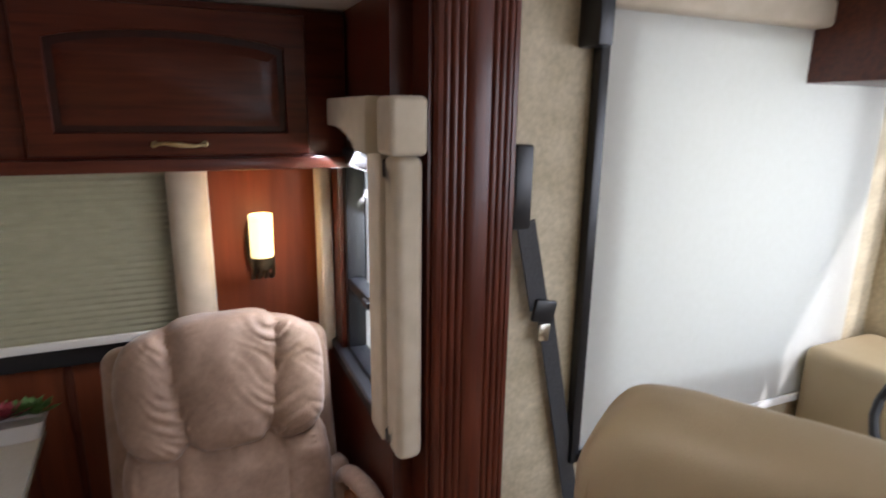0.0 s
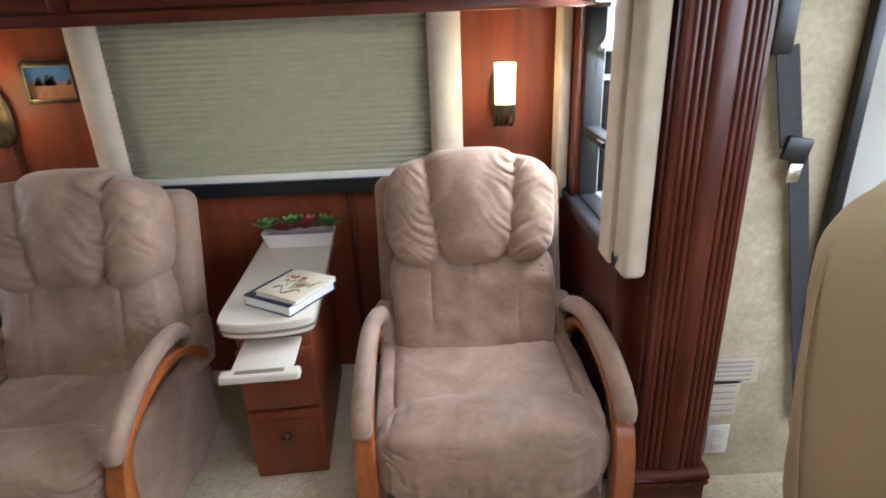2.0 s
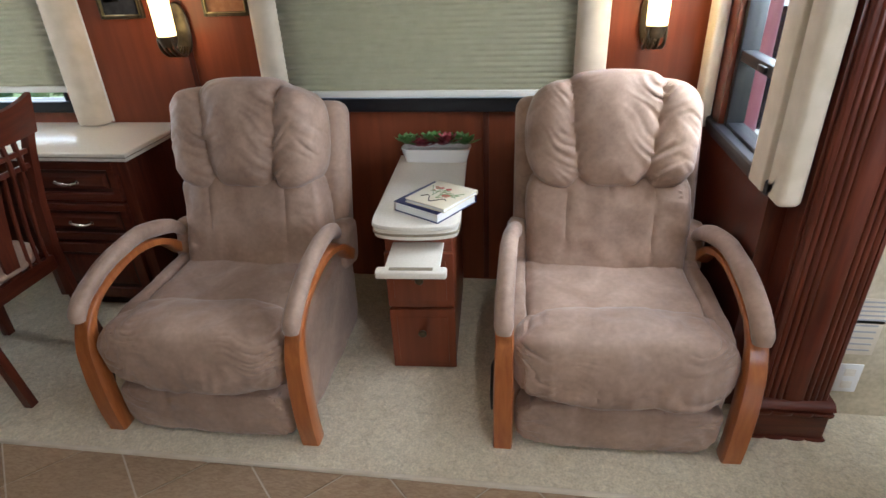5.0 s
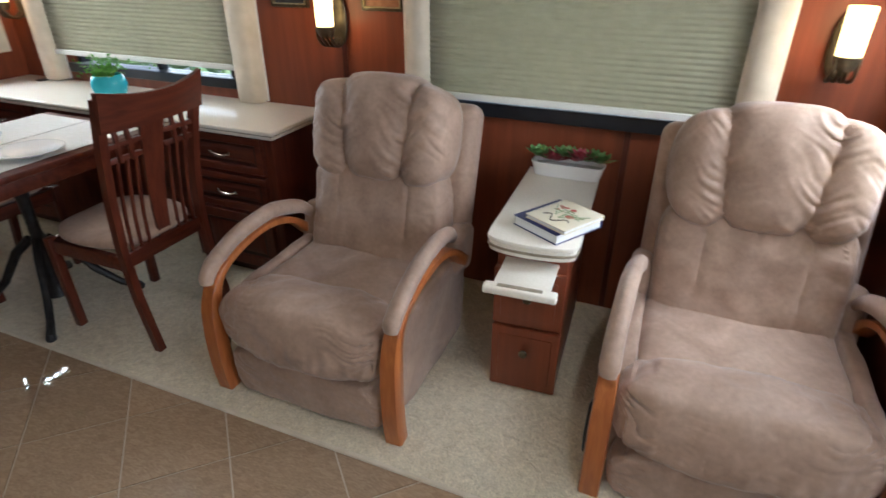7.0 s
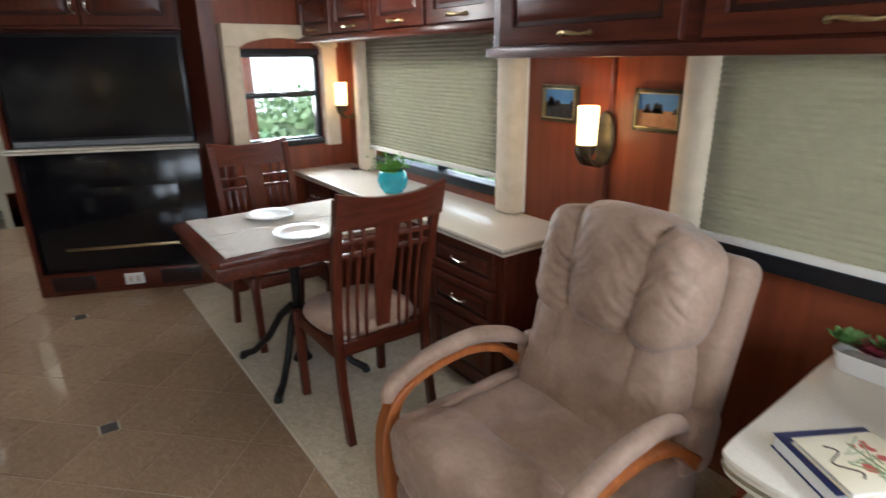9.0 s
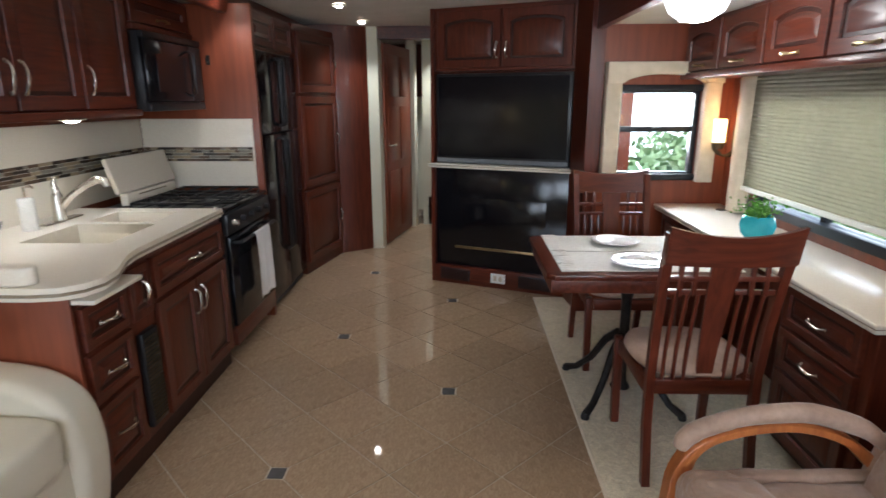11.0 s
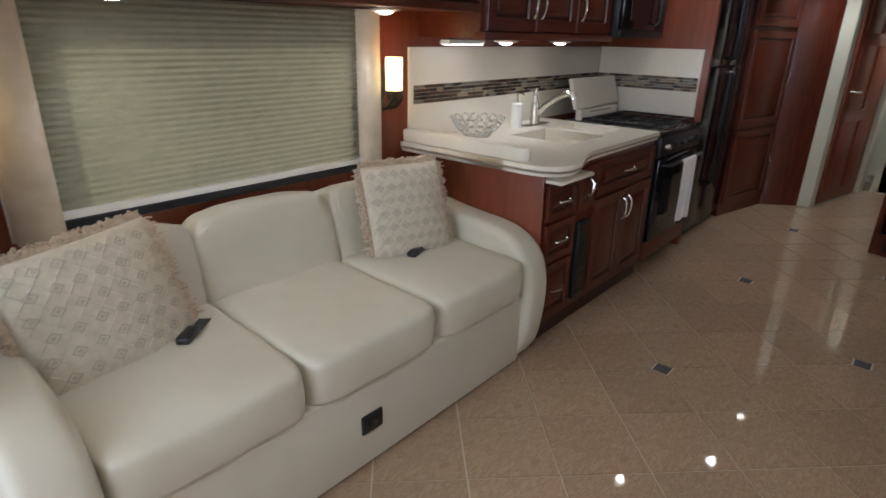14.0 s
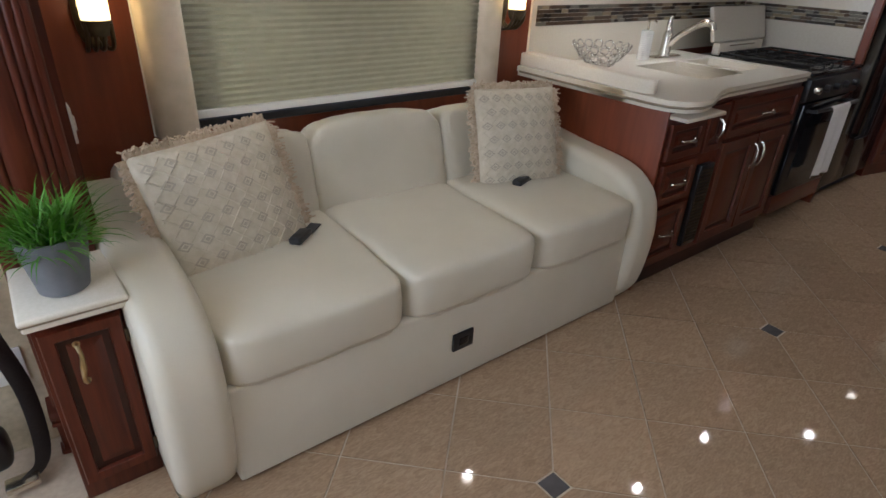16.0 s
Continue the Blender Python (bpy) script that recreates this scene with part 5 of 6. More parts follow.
for tier, (rad, z, n) in enumerate(((0.075, 0.018, 9), (0.11, 0.05, 13), (0.135, 0.085, 16))):
    for k in range(n):
        a = 2 * math.pi * (k + tier * 0.5) / n
        c = Vector((rad * math.cos(a), rad * math.sin(a), z))
        t1, t2 = Vector((-math.sin(a), math.cos(a), 0)), Vector((math.cos(a) * 0.5, math.sin(a) * 0.5, 0.87))
        bm = bmesh.new()
        tube([c + (t1 * math.cos(q) + t2 * math.sin(q)) * 0.021 for q in [2 * math.pi * j / 12 for j in range(13)]], 0.0045, 6, bm)
        part("ring", bm, CLEAR, bw)
part("base_disc", lathe([(0, 0.006), (0.06, 0.006), (0.065, 0.0), (0, 0)], 24), CLEAR, bw)

bs = thing("backsplash", "cream backsplash with a band of brown glass mosaic", "backsplash", pose(0, 0, 0), kind="structure")
part("back_slab", box(-3.312, -1.3, YS + 0.001, YS + 0.016, 0.911, 1.36, 0.003), CREAM, bs)
part("side_slab", box(-3.328, -3.313, YS + 0.017, -1.2, 0.911, 1.36, 0.003), CREAM, bs)
mo = random.Random(7)
for side in (0, 1):
    for r in range(5):
        u, end = (1.33, 3.3) if side == 0 else (1.21, 1.93)
        z = 1.088 + r * 0.0185
        while u < end:
            L = min(mo.choice((0.03, 0.05, 0.07, 0.09)), end - u)
            if L > 0.008:
                bm = box(-u - L + 0.0015, -u, YS + 0.0155, YS + 0.0195, z, z + 0.017) if side == 0 else box(-3.3135, -3.3095, -u - L + 0.0015, -u, z, z + 0.017)
                part("mosaic_tile", bm, mo.choice(MOSAIC), bs, smooth=None)
            u += L

rg = thing("gas_range", "black gas range with an oven, knobs and a raised cream lid", "range", pose(-2.615, -1.14, 0, 0, 0, 180))
part("body", box(0, 0.69, 0.02, 0.76, 0.2, 0.88, 0.004), BLACK, rg)
part("bottom_drawer", box(0.01, 0.68, 0.0, 0.3, 0.09, 0.2, 0.004), WOODH, rg, "cherry drawer front below the oven")
od = part("oven_door", box(0.01, 0.68, -0.01, 0.02, 0.21, 0.74, 0.008), BLACKGLOSS, rg)
part("oven_glass", box(0.1, 0.59, -0.013, -0.01, 0.3, 0.6), BLACKGLOSS, od)
part("oven_handle", tube([(0.06, -0.01, 0.7), (0.06, -0.055, 0.705), (0.34, -0.06, 0.705), (0.63, -0.055, 0.705), (0.63, -0.01, 0.7)], 0.011, 8), BLACK, od)
part("control_panel", box(0.0, 0.69, -0.01, 0.05, 0.75, 0.87, 0.01), BLACK, rg)
for k in range(5):
    part("control_knob", lathe([(0, 0.03), (0.018, 0.028), (0.021, 0.0), (0, 0)], 14, (0.08 + k * 0.13, -0.01, 0.81), None, "y"), BLACK if k else NICKEL, rg)
part("cooktop", box(0.0, 0.69, 0.0, 0.62, 0.88, 0.9, 0.006), BLACKGLOSS, rg)
bm = bmesh.new()
for x in (0.04, 0.23, 0.345, 0.46, 0.65):
    tube([(x, 0.04, 0.9), (x, 0.04, 0.925), (x, 0.54, 0.925), (x, 0.54, 0.9)], 0.007, 6, bm)
for y in (0.06, 0.18, 0.3, 0.42, 0.53):
    tube([(0.04, y, 0.925), (0.65, y, 0.925)], 0.006, 6, bm)
part("grate", bm, IRON, rg)
for x, y in ((0.16, 0.15), (0.52, 0.15), (0.16, 0.42), (0.52, 0.42)):
    part("burner", lathe([(0, 0.022), (0.035, 0.02), (0.04, 0.0), (0, 0)], 16, (x, y, 0.898)), IRON, rg)
part("raised_lid", merge(bmesh.new(), box(0.03, 0.66, -0.014, 0.014, 0, 0.2, 0.008, 3), pose(0, 0.6, 0.975, -16)), CREAM, rg, "cream range cover folded up")
part("lid_lower_leaf", box(0.08, 0.62, 0.575, 0.62, 0.902, 0.972, 0.008, 3), CREAM, rg)
part("lid_gap", box(0.2, 0.5, 0.571, 0.576, 0.95, 0.958), STRIPE, rg)
tw = thing("hand_towel", "white terry towel hanging over the oven handle", "towel", pose(-2.96, -1.13, 0))
bm = bmesh.new()
bmesh.ops.create_grid(bm, x_segments=14, y_segments=30, size=0.5)
for v in bm.verts:
    u, s = v.co.x, v.co.y + 0.5
    if s < 0.06:
        y, z = 0.058 - 0.012 * math.cos(s / 0.06 * math.pi), 0.71 + 0.013 * math.sin(s / 0.06 * math.pi)
    else:
        y, z = 0.07 + 0.008 * math.sin(u * 14 + 1) * min(1, s * 2), 0.71 - 0.4 * (s - 0.06) / 0.94
    v.co = Vector((u * 0.24 * (1 + 0.12 * s), y, z + 0.01 * u * s))
bmesh.ops.solidify(bm, geom=bm.faces[:], thickness=0.006)
part("cloth", bm, TERRY, tw, smooth=180)

mw = thing("microwave", "black over-range microwave with a dark window", "microwave", pose(-2.665, -1.5, 1.42, 0, 0, 180))
part("body", box(0, 0.655, 0.02, 0.44, 0, 0.41, 0.006), BLACK, mw)
part("door", box(0.0, 0.5, -0.008, 0.02, 0.05, 0.37, 0.008), BLACKGLOSS, mw)
part("window", box(0.1, 0.42, -0.012, -0.008, 0.1, 0.3), BLACKGLOSS, mw)
part("control_panel", box(0.505, 0.655, -0.006, 0.02, 0.05, 0.37, 0.006), BLACK, mw)
v = part("vent", box(0, 0.655, -0.006, 0.02, 0.375, 0.41, 0.004), BLACK, mw)
part("vent", box(0, 0.655, -0.004, 0.02, 0, 0.045, 0.004), BLACK, mw)
part("handle", tube([(0.48, -0.008, 0.08), (0.48, -0.04, 0.1), (0.48, -0.04, 0.32), (0.48, -0.008, 0.34)], 0.009, 8), BLACK, mw)

solid("trim_refrigerator_panel", box(-3.37, -3.33, YS + 0.001, -1.16, 0, 2.055, 0.004), PANEL, "tall cherry side panel of the refrigerator", "trim", "structure")
fr_ = thing("refrigerator", "tall black refrigerator with four doors", "refrigerator", pose(-3.375, -1.19, 0, 0, 0, 180))
part("body", box(0, 0.9, 0.03, 0.74, 0.06, 1.8), BLACK, fr_)
part("toe_grille", box(0.01, 0.89, 0.03, 0.2, 0.0, 0.06), BLACK, fr_)
for x0, x1, z0, z1, hx in ((0.004, 0.446, 0.07, 1.24, 0.41), (0.454, 0.896, 0.07, 1.24, 0.49), (0.004, 0.446, 1.25, 1.79, 0.41), (0.454, 0.896, 1.25, 1.79, 0.49)):
    d = part("door", box(x0, x1, -0.015, 0.03, z0, z1, 0.008), BLACKGLOSS, fr_)
    part("handle", tube([(hx, -0.015, z0 + 0.3 if z0 < 1 else z0 + 0.04), (hx, -0.05, z0 + 0.32 if z0 < 1 else z0 + 0.06), (hx, -0.05, z1 - 0.05), (hx, -0.015, z1 - 0.03)], 0.011, 8), BLACK, d)
oc = thing("overhead_cabinet", "cherry cabinet above the refrigerator", "cabinet", pose(-3.375, -1.18, 0, 0, 0, 180))
part("body", box(0, 0.9, 0.022, 0.74, 1.8, 2.055), WOODH, oc)
raised_front("door", 0.02, 0.44, 1.82, 2.03, 0.0, oc, WOODH, 0.05)
raised_front("door", 0.46, 0.88, 1.82, 2.03, 0.0, oc, WOODH, 0.05)
# angled pantry and the end of the galley
pa = thing("pantry_cabinet", "tall angled cherry pantry with stacked doors", "cabinet", pose(-4.29, -1.16, 0, 0, 0, 180 - 13))
part("body", box(0, 0.74, 0.022, 0.3, 0.0, 2.055), WOODV, pa)
for z0, z1 in ((0.1, 0.72), (0.75, 1.5), (1.53, 2.0)):
    d = raised_front("door", 0.03, 0.71, z0, z1, 0.0, pa, WOODV, 0.06)
    bow_handle(0.1, NICKEL, d, pose(0.66, -0.002, (z0 + z1) / 2, 0, 90))
solid("wall_galley_end", prism([(-5.02, -1.0), (-5.2, -0.74), (-5.3, -0.74), (-5.3, -2.0), (-5.02, -2.0)], 0, 2.129), WOODV, "cherry panel at the end of the galley", "wall", "structure")
# passage to the bedroom: jambs, open door, bed
for pts, nm in (([(-5.2, -0.74), (-5.2, -0.64), (-5.32, -0.62), (-5.32, -0.74)], "a"), ([(-6.2, -0.47), (-6.2, -0.38), (-6.32, -0.36), (-6.32, -0.47)], "b"), ([(-6.35, -0.3), (-6.35, -0.16), (-6.5, -0.16), (-6.5, -0.3)], "c")):
    solid("trim_door_jamb", prism(pts, 0, 2.129, 0.004), CREAMPAINT, "pale cream painted door jamb", "trim", "structure")
solid("trim_door_head", box(-5.32, -5.2, -0.64, 0.6, 2.02, 2.129), WOODH, "cherry head above the passage", "trim", "structure")
door = thing("door_1", "open cherry panelled door with a nickel lever", "door", pose(-5.33, -0.6, 0, 0, 0, 168), kind="structure")
part("leaf", box(0.0, 0.86, 0.0, 0.035, 0.02, 2.0, 0.003), PANEL, door)
for x0, x1 in ((0.09, 0.4), (0.47, 0.77)):
    for z0, z1 in ((0.12, 0.75), (0.85, 1.4), (1.5, 1.9)):
        part("door_field", box(x0, x1, -0.008, 0.0, z0, z1, 0.004), PANEL, door)
part("lever", tube([(0.07, 0, 1.02), (0.07, -0.05, 1.02), (0.17, -0.055, 1.02)], 0.01, 8), NICKEL, door)
bed = thing("bed", "bed with a pale patterned cover in the rear bedroom", "bed", pose(-6.95, 0.25, 0))
part("base", box(-0.35, 0.6, -0.5, 0.9, 0, 0.35, 0.01), WOODH, bed)
part("mattress", cushion(0.95, 1.4, 0.3, 10, 7, 0.01, 0, 0.05, pose(0.12, 0.2, 0.5)), LINEN, bed)
part("pillow", cushion(0.4, 0.6, 0.16, 10, 3, 0.01, 3, 0.1, pose(-0.1, 0.1, 0.72)), FABRIC, bed)
wc = thing("bedroom_cabinet", "cherry bedroom overhead cabinet", "cabinet", pose(-7.28, 0, 0))
part("body", box(0, 0.35, -0.9, 1.2, 1.5, 2.12, 0.005), WOODV, wc)

# ---- sofa ----


def sofa_seat(k):
    """A seat cushion with a soft front edge, crowned top and short creases that run in from its front corners."""
    b = cushion(0.586, 0.72, 0.212, 40, 10, 0.006, k * 3.0, 0.055, None, None, 4)
    for v in b.verts:
        p = v.co
        side = max(0.0, 1 - (0.29 - abs(p.x)) / 0.12)
        fore = max(0.0, min(1.0, (-p.y - 0.12) / 0.2))
        q = Vector((p.x * 5 + k * 4.0, p.y * 24 + abs(p.x) * 22, 0.3))
        if p.z > 0:
            p.z -= 0.007 * side * fore * max(0.0, 1 - 2.4 * abs(noise.noise(q)))
        # the hem pulls in along the front's lower seam
        p.y += 0.012 * max(0.0, 1 - abs(p.z + 0.075) / 0.02) * (p.y < -0.3)
    b.transform(pose(k * 0.566, 0.325, 0.43, 2))
    return b


sf = thing("sofa", "cream leather three-seat sofa with bowed arms", "sofa", pose(-0.33, -1.12, 0, 0, 0, 180))
part("base", box(-0.85, 0.85, 0.0, 0.75, 0.015, 0.35, 0.012, 3), LEATHER, sf)
for k in (-1, 0, 1):
    part("seat_cushion", sofa_seat(k), LEATHER, sf)
    # back cushion: arched top, flat sides
    w = 0.605 if k == 0 else 0.57
    b = cushion(w, 0.2, 0.43, 26, 9, 0.004, 2 + k, 0.04, None, None, 5, 0.008)
    for v in b.verts:
        u = v.co.x / (w / 2)
        lift = (0.045 * (1 - u ** 4)) if k == 0 else (0.03 - 0.05 * ((u * k + 1) / 2) ** 2)
        v.co.z += lift * max(0, (v.co.z + 0.23) / 0.46)
    b.transform(pose(k * 0.567, 0.64, 0.574, -14))
    part("back_cushion", b, LEATHER, sf, "plump arched back cushion")
part("back_frame", merge(bmesh.new(), box(-0.9, 0.9, -0.05, 0.05, 0, 0.44, 0.04, 4), pose(0, 0.74, 0.3, -8)), LEATHER, sf)
for s in (-1, 1):
    outline = [(v.x, v.y) for v in smooth_path([(0.03, 0.015, 0), (-0.015, 0.1, 0), (-0.04, 0.28, 0), (-0.035, 0.42, 0), (0.0, 0.52, 0), (0.08, 0.59, 0), (0.2, 0.625, 0), (0.45, 0.65, 0), (0.78, 0.7, 0)], 5)] + [(0.8, 0.6), (0.8, 0.3), (0.8, 0.015), (0.4, 0.015)]
    b = soft_prism(outline, s * 0.845, s * 1.012, 0.045)
    part("arm", b, LEATHER, sf, "bowed arm with a rolled front", smooth=80)
ports = thing("sofa_control_port", "black socket plate in the sofa's front", "socket", pose(-0.279, -1.118, 0.188, 0, 0, 180))
part("plate", box(-0.045, 0.045, -0.008, 0.002, -0.035, 0.035, 0.003), BLACK, ports)
part("socket", box(-0.02, 0.02, -0.011, -0.008, -0.015, 0.015, 0.002), BLACKGLOSS, ports)


def pillow(m, w, h, label, seed):
    ob = thing("throw_pillow", label, "pillow", m, "throw pillows")
    b = bmesh.new()
    n = 28
    grid = {}
    for side in (-1, 1):
        for i in range(n + 1):
            for j in range(n + 1):
                u, v = i / n * 2 - 1, j / n * 2 - 1
                if side == 1 and (i in (0, n) or j in (0, n)):
                    grid[side, i, j] = grid[-1, i, j]
                    continue
                x = u * w / 2 * (1 - 0.035 * (1 - v * v))
                z = v * h / 2 * (1 - 0.035 * (1 - u * u))
                y = side * (0.076 * ((1 - abs(u) ** 2.4) * (1 - abs(v) ** 2.4)) ** 0.55 + 0.003 * noise.noise(Vector((x * 14, z * 14, seed + side))))
                grid[side, i, j] = b.verts.new((x, y if 0 < i < n and 0 < j < n else 0, z))
        for i in range(n):
            for j in range(n):
                b.faces.new((grid[side, i, j], grid[side, i + 1, j], grid[side, i + 1, j + 1], grid[side, i, j + 1]))
    part("cover", b, PILLOW, ob, smooth=180)

    def bulge(x, z):
        u, v = min(1, abs(x) / (w / 2)), min(1, abs(z) / (h / 2))
        return -0.076 * ((1 - u ** 2.4) * (1 - v ** 2.4)) ** 0.55 - 0.003

    b = bmesh.new()
    cols, rows = 7, 7
    cw, rh = w * 0.9 / cols, h * 0.9 / rows
    for i in range(cols):
        for j in range(rows):
            x = (i + 0.5 + (0.2 if j % 2 else -0.2)) * cw - w * 0.45
            z = (j + 0.5) * rh - h * 0.45
            for r0, r1 in ((0.0215, 0.0135), (0.0085, 0.0)):
                q = [(r0, 0), (0, r0 * 0.8), (-r0, 0), (0, -r0 * 0.8)]
                p = [(r1, 0), (0, r1 * 0.8), (-r1, 0), (0, -r1 * 0.8)]
                A = [b.verts.new((x + u, bulge(x + u, z + v) - 0.0015, z + v)) for u, v in q]
                B = [b.verts.new((x + u, bulge(x + u, z + v) - 0.0015, z + v)) for u, v in p] if r1 else None
                for k in range(4):
                    if B:
                        b.faces.new((A[k], A[(k + 1) % 4], B[(k + 1) % 4], B[k]))
                if not B:
                    b.faces.new(A)
    ridge = bmesh.new()
    for slope in (-1, 1):
        for j in range(-10, 11):
            pts = []
            for k in range(-24, 25):
                x = k * w / 52
                z = j * rh + slope * x * (rh / cw)
                if abs(z) < h * 0.45:
                    pts.append((x, bulge(x, z) + 0.0012, z))
            if len(pts) > 2:
                tube(pts, 0.0024, 5, ridge)
    tagged(part("woven_cord", ridge, PILLOW, ob, "raised slanting cords", 180), kind="stuff")
    tagged(part("woven_pattern", b, PILLOWMARK, ob, "rows of small grey diamonds", None), kind="stuff")
    r = random.Random(seed)
    b = bmesh.new()
    per = 2 * (w + h)
    for k in range(760):
        d = k / 760 * per
        if d < w:
            p, o = (d - w / 2, -h / 2), (0, -1)
        elif d < w + h:
            p, o = (w / 2, d - w - h / 2), (1, 0)
        elif d < 2 * w + h:
            p, o = (w / 2 - (d - w - h), h / 2), (0, 1)
        else:
            p, o = (-w / 2, h / 2 - (d - 2 * w - h)), (-1, 0)
        p = (p[0] * 0.965, p[1] * 0.965)
        L = r.uniform(0.02, 0.034)
        tube([(p[0], 0, p[1]), (p[0] + o[0] * L * 0.6 + r.uniform(-0.006, 0.006), r.uniform(-0.008, 0.008), p[1] + o[1] * L * 0.6), (p[0] + o[0] * L + r.uniform(-0.012, 0.012), r.uniform(-0.016, 0.016), p[1] + o[1] * L + r.uniform(-0.01, 0.002))], 0.0034, 4, b)
    tagged(part("fringe", b, FRINGE, ob, "shaggy beige fringe"), kind="stuff")
    return ob


pillow(pose(0.31, -1.58, 0.655, -24, -3, 180 + 14), 0.47, 0.45, "cream diamond-patterned cushion with a shaggy fringe leaning on the sofa arm", 3)
pillow(pose(-0.92, -1.58, 0.69, -20, 1, 180 - 14), 0.39, 0.43, "smaller cream diamond-patterned cushion with a shaggy fringe", 5)
for x, y, a in ((-0.86, -1.47, 20), (0.13, -1.48, 40)):
    ob = thing("seat_belt_buckle", "black seat belt buckle lying on the sofa", "seat belt", pose(x, y, 0.535, 4, 0, a), "sofa seat belts")
    part("buckle", box(-0.045, 0.045, -0.022, 0.022, 0.0, 0.024, 0.008, 3), BLACK, ob)
    part("button", box(0.01, 0.04, -0.015, 0.015, 0.024, 0.027, 0.002), BELT, ob)
    part("strap", box(-0.12, -0.04, -0.02, 0.02, 0.002, 0.006), BELT, ob)

# ---- small cabinet beside the sofa, with a plant ----
sc = thing("side_cabinet", "narrow dark cherry cabinet with a cream top", "cabinet", pose(0.775, -1.3, 0, 0, 0, 180))
part("body", box(-0.1, 0.095, 0.022, 0.26, 0.0, 0.585, 0.004), WOODV, sc)
d = raised_front("door", -0.09, 0.085, 0.07, 0.56, 0.0, sc, WOODV, 0.032)
bow_handle(0.11, BRASS, d, pose(-0.02, -0.002, 0.46, 0, 90))
for z in (0.13, 0.5):
    part("hinge", lathe([(0, -0.02), (0.006, -0.018), (0.006, 0.018), (0, 0.02)], 10, (0.09, -0.004, z)), BRONZE, d)
part("top", box(-0.115, 0.11, -0.025, 0.265, 0.605, 0.622, 0.007, 3), CREAM, sc, "cream solid-surface top")
part("top_edge", box(-0.11, 0.105, -0.02, 0.265, 0.585, 0.6045, 0.006, 3), CREAM, sc)
part("edge_strip", box(-0.113, 0.108, -0.023, 0.265, 0.602, 0.607), STRIPE, sc)
gp = thing("grass_plant", "tuft of bright green grass in a dark grey pot", "potted plant", pose(0.78, -1.39, 0.623))
part("pot", lathe([(0, 0), (0.05, 0), (0.055, 0.004), (0.077, 0.138), (0.077, 0.145), (0.07, 0.145), (0.066, 0.118), (0, 0.118)], 28), GREYPOT, gp)
b = leaf_tuft(380, 0.205, 0.0042, 0.045, 12, 0.85)
b.transform(pose(0, 0, 0.1))
tagged(part("grass_tuft", b, GRASS, gp, "bright green grass blades"), kind="stuff")

# ---- cab: driver's seat, belt, wall fittings ----
ds = thing("driver_seat", "tan leather driver's seat swivelled away from the salon", "seat", pose(1.38, 0.36, 0, 0, 0, 120))
part("backrest", cushion(0.6, 0.2, 0.85, 24, 7, 0.003, 0, 0.05, pose(0, 0.14, 0.835, -10)), TANLEATHER, ds)
part("seam", merge(bmesh.new(), tube(smooth_path([(-0.24, 0.093, -0.36), (-0.262, 0.096, 0.0), (-0.262, 0.09, 0.25), (-0.225, 0.078, 0.345), (-0.1, 0.078, 0.372), (0.1, 0.078, 0.372), (0.225, 0.078, 0.345), (0.262, 0.09, 0.25), (0.262, 0.096, 0.0), (0.24, 0.093, -0.36)], 5), 0.003, 6), pose(0, 0.14, 0.835, -10)), TANLEATHER, ds)
part("seat", cushion(0.56, 0.56, 0.2, 12, 6, 0.003, 2, 0.08, pose(0, -0.18, 0.42)), TANLEATHER, ds)
part("pedestal", box(-0.2, 0.2, -0.35, 0.08, 0.0, 0.34, 0.02), BLACK, ds)
for s in (-1, 1):
    part("armrest", cushion(0.09, 0.34, 0.08, 10, 4, 0, 0, 0.05, pose(s * 0.31, -0.08, 0.66)), TANLEATHER, ds)
sb = thing("seat_belt", "grey shoulder belt with a chrome tongue on the cab wall", "seat belt", pose(0, 0, 0))
part("anchor", box(1.245, 1.3, 1.085, 1.118, 1.36, 1.58, 0.008), BLACK, sb)
part("upper_webbing", merge(bmesh.new(), box(-0.028, 0.028, -0.003, 0.003, -0.25, 0.0), pose(1.285, 1.09, 1.38, 0, -13)), BELT, sb)
part("lower_webbing", merge(bmesh.new(), box(-0.026, 0.026, -0.002, 0.002, -0.85, 0.0), pose(1.37, 1.095, 1.1, 0, -12)), BELT, sb)
part("buckle_plate", merge(bmesh.new(), box(-0.035, 0.035, -0.008, 0.008, -0.035, 0.03, 0.006), pose(1.355, 1.085, 1.13, 0, 12)), BLACK, sb)
part("tongue", merge(bmesh.new(), box(-0.017, 0.017, -0.003, 0.003, -0.05, 0.0, 0.002), pose(1.36, 1.083, 1.09, 0, 6)), NICKEL, sb, "chrome tongue")
part("lower_anchor", box(1.5, 1.62, 1.06, 1.118, 0.62, 0.65, 0.006), BLACK, sb)
ol = thing("wall_outlet", "cream double outlet plate on the cab wall", "outlet", pose(1.3, 1.119, 0.17))
part("plate", box(-0.036, 0.036, -0.006, 0, -0.057, 0.057, 0.003), WHITE, ol)
for z in (-0.025, 0.025):
    part("socket", box(-0.016, 0.016, -0.0085, -0.006, z - 0.014, z + 0.014, 0.002), CREAM, ol)
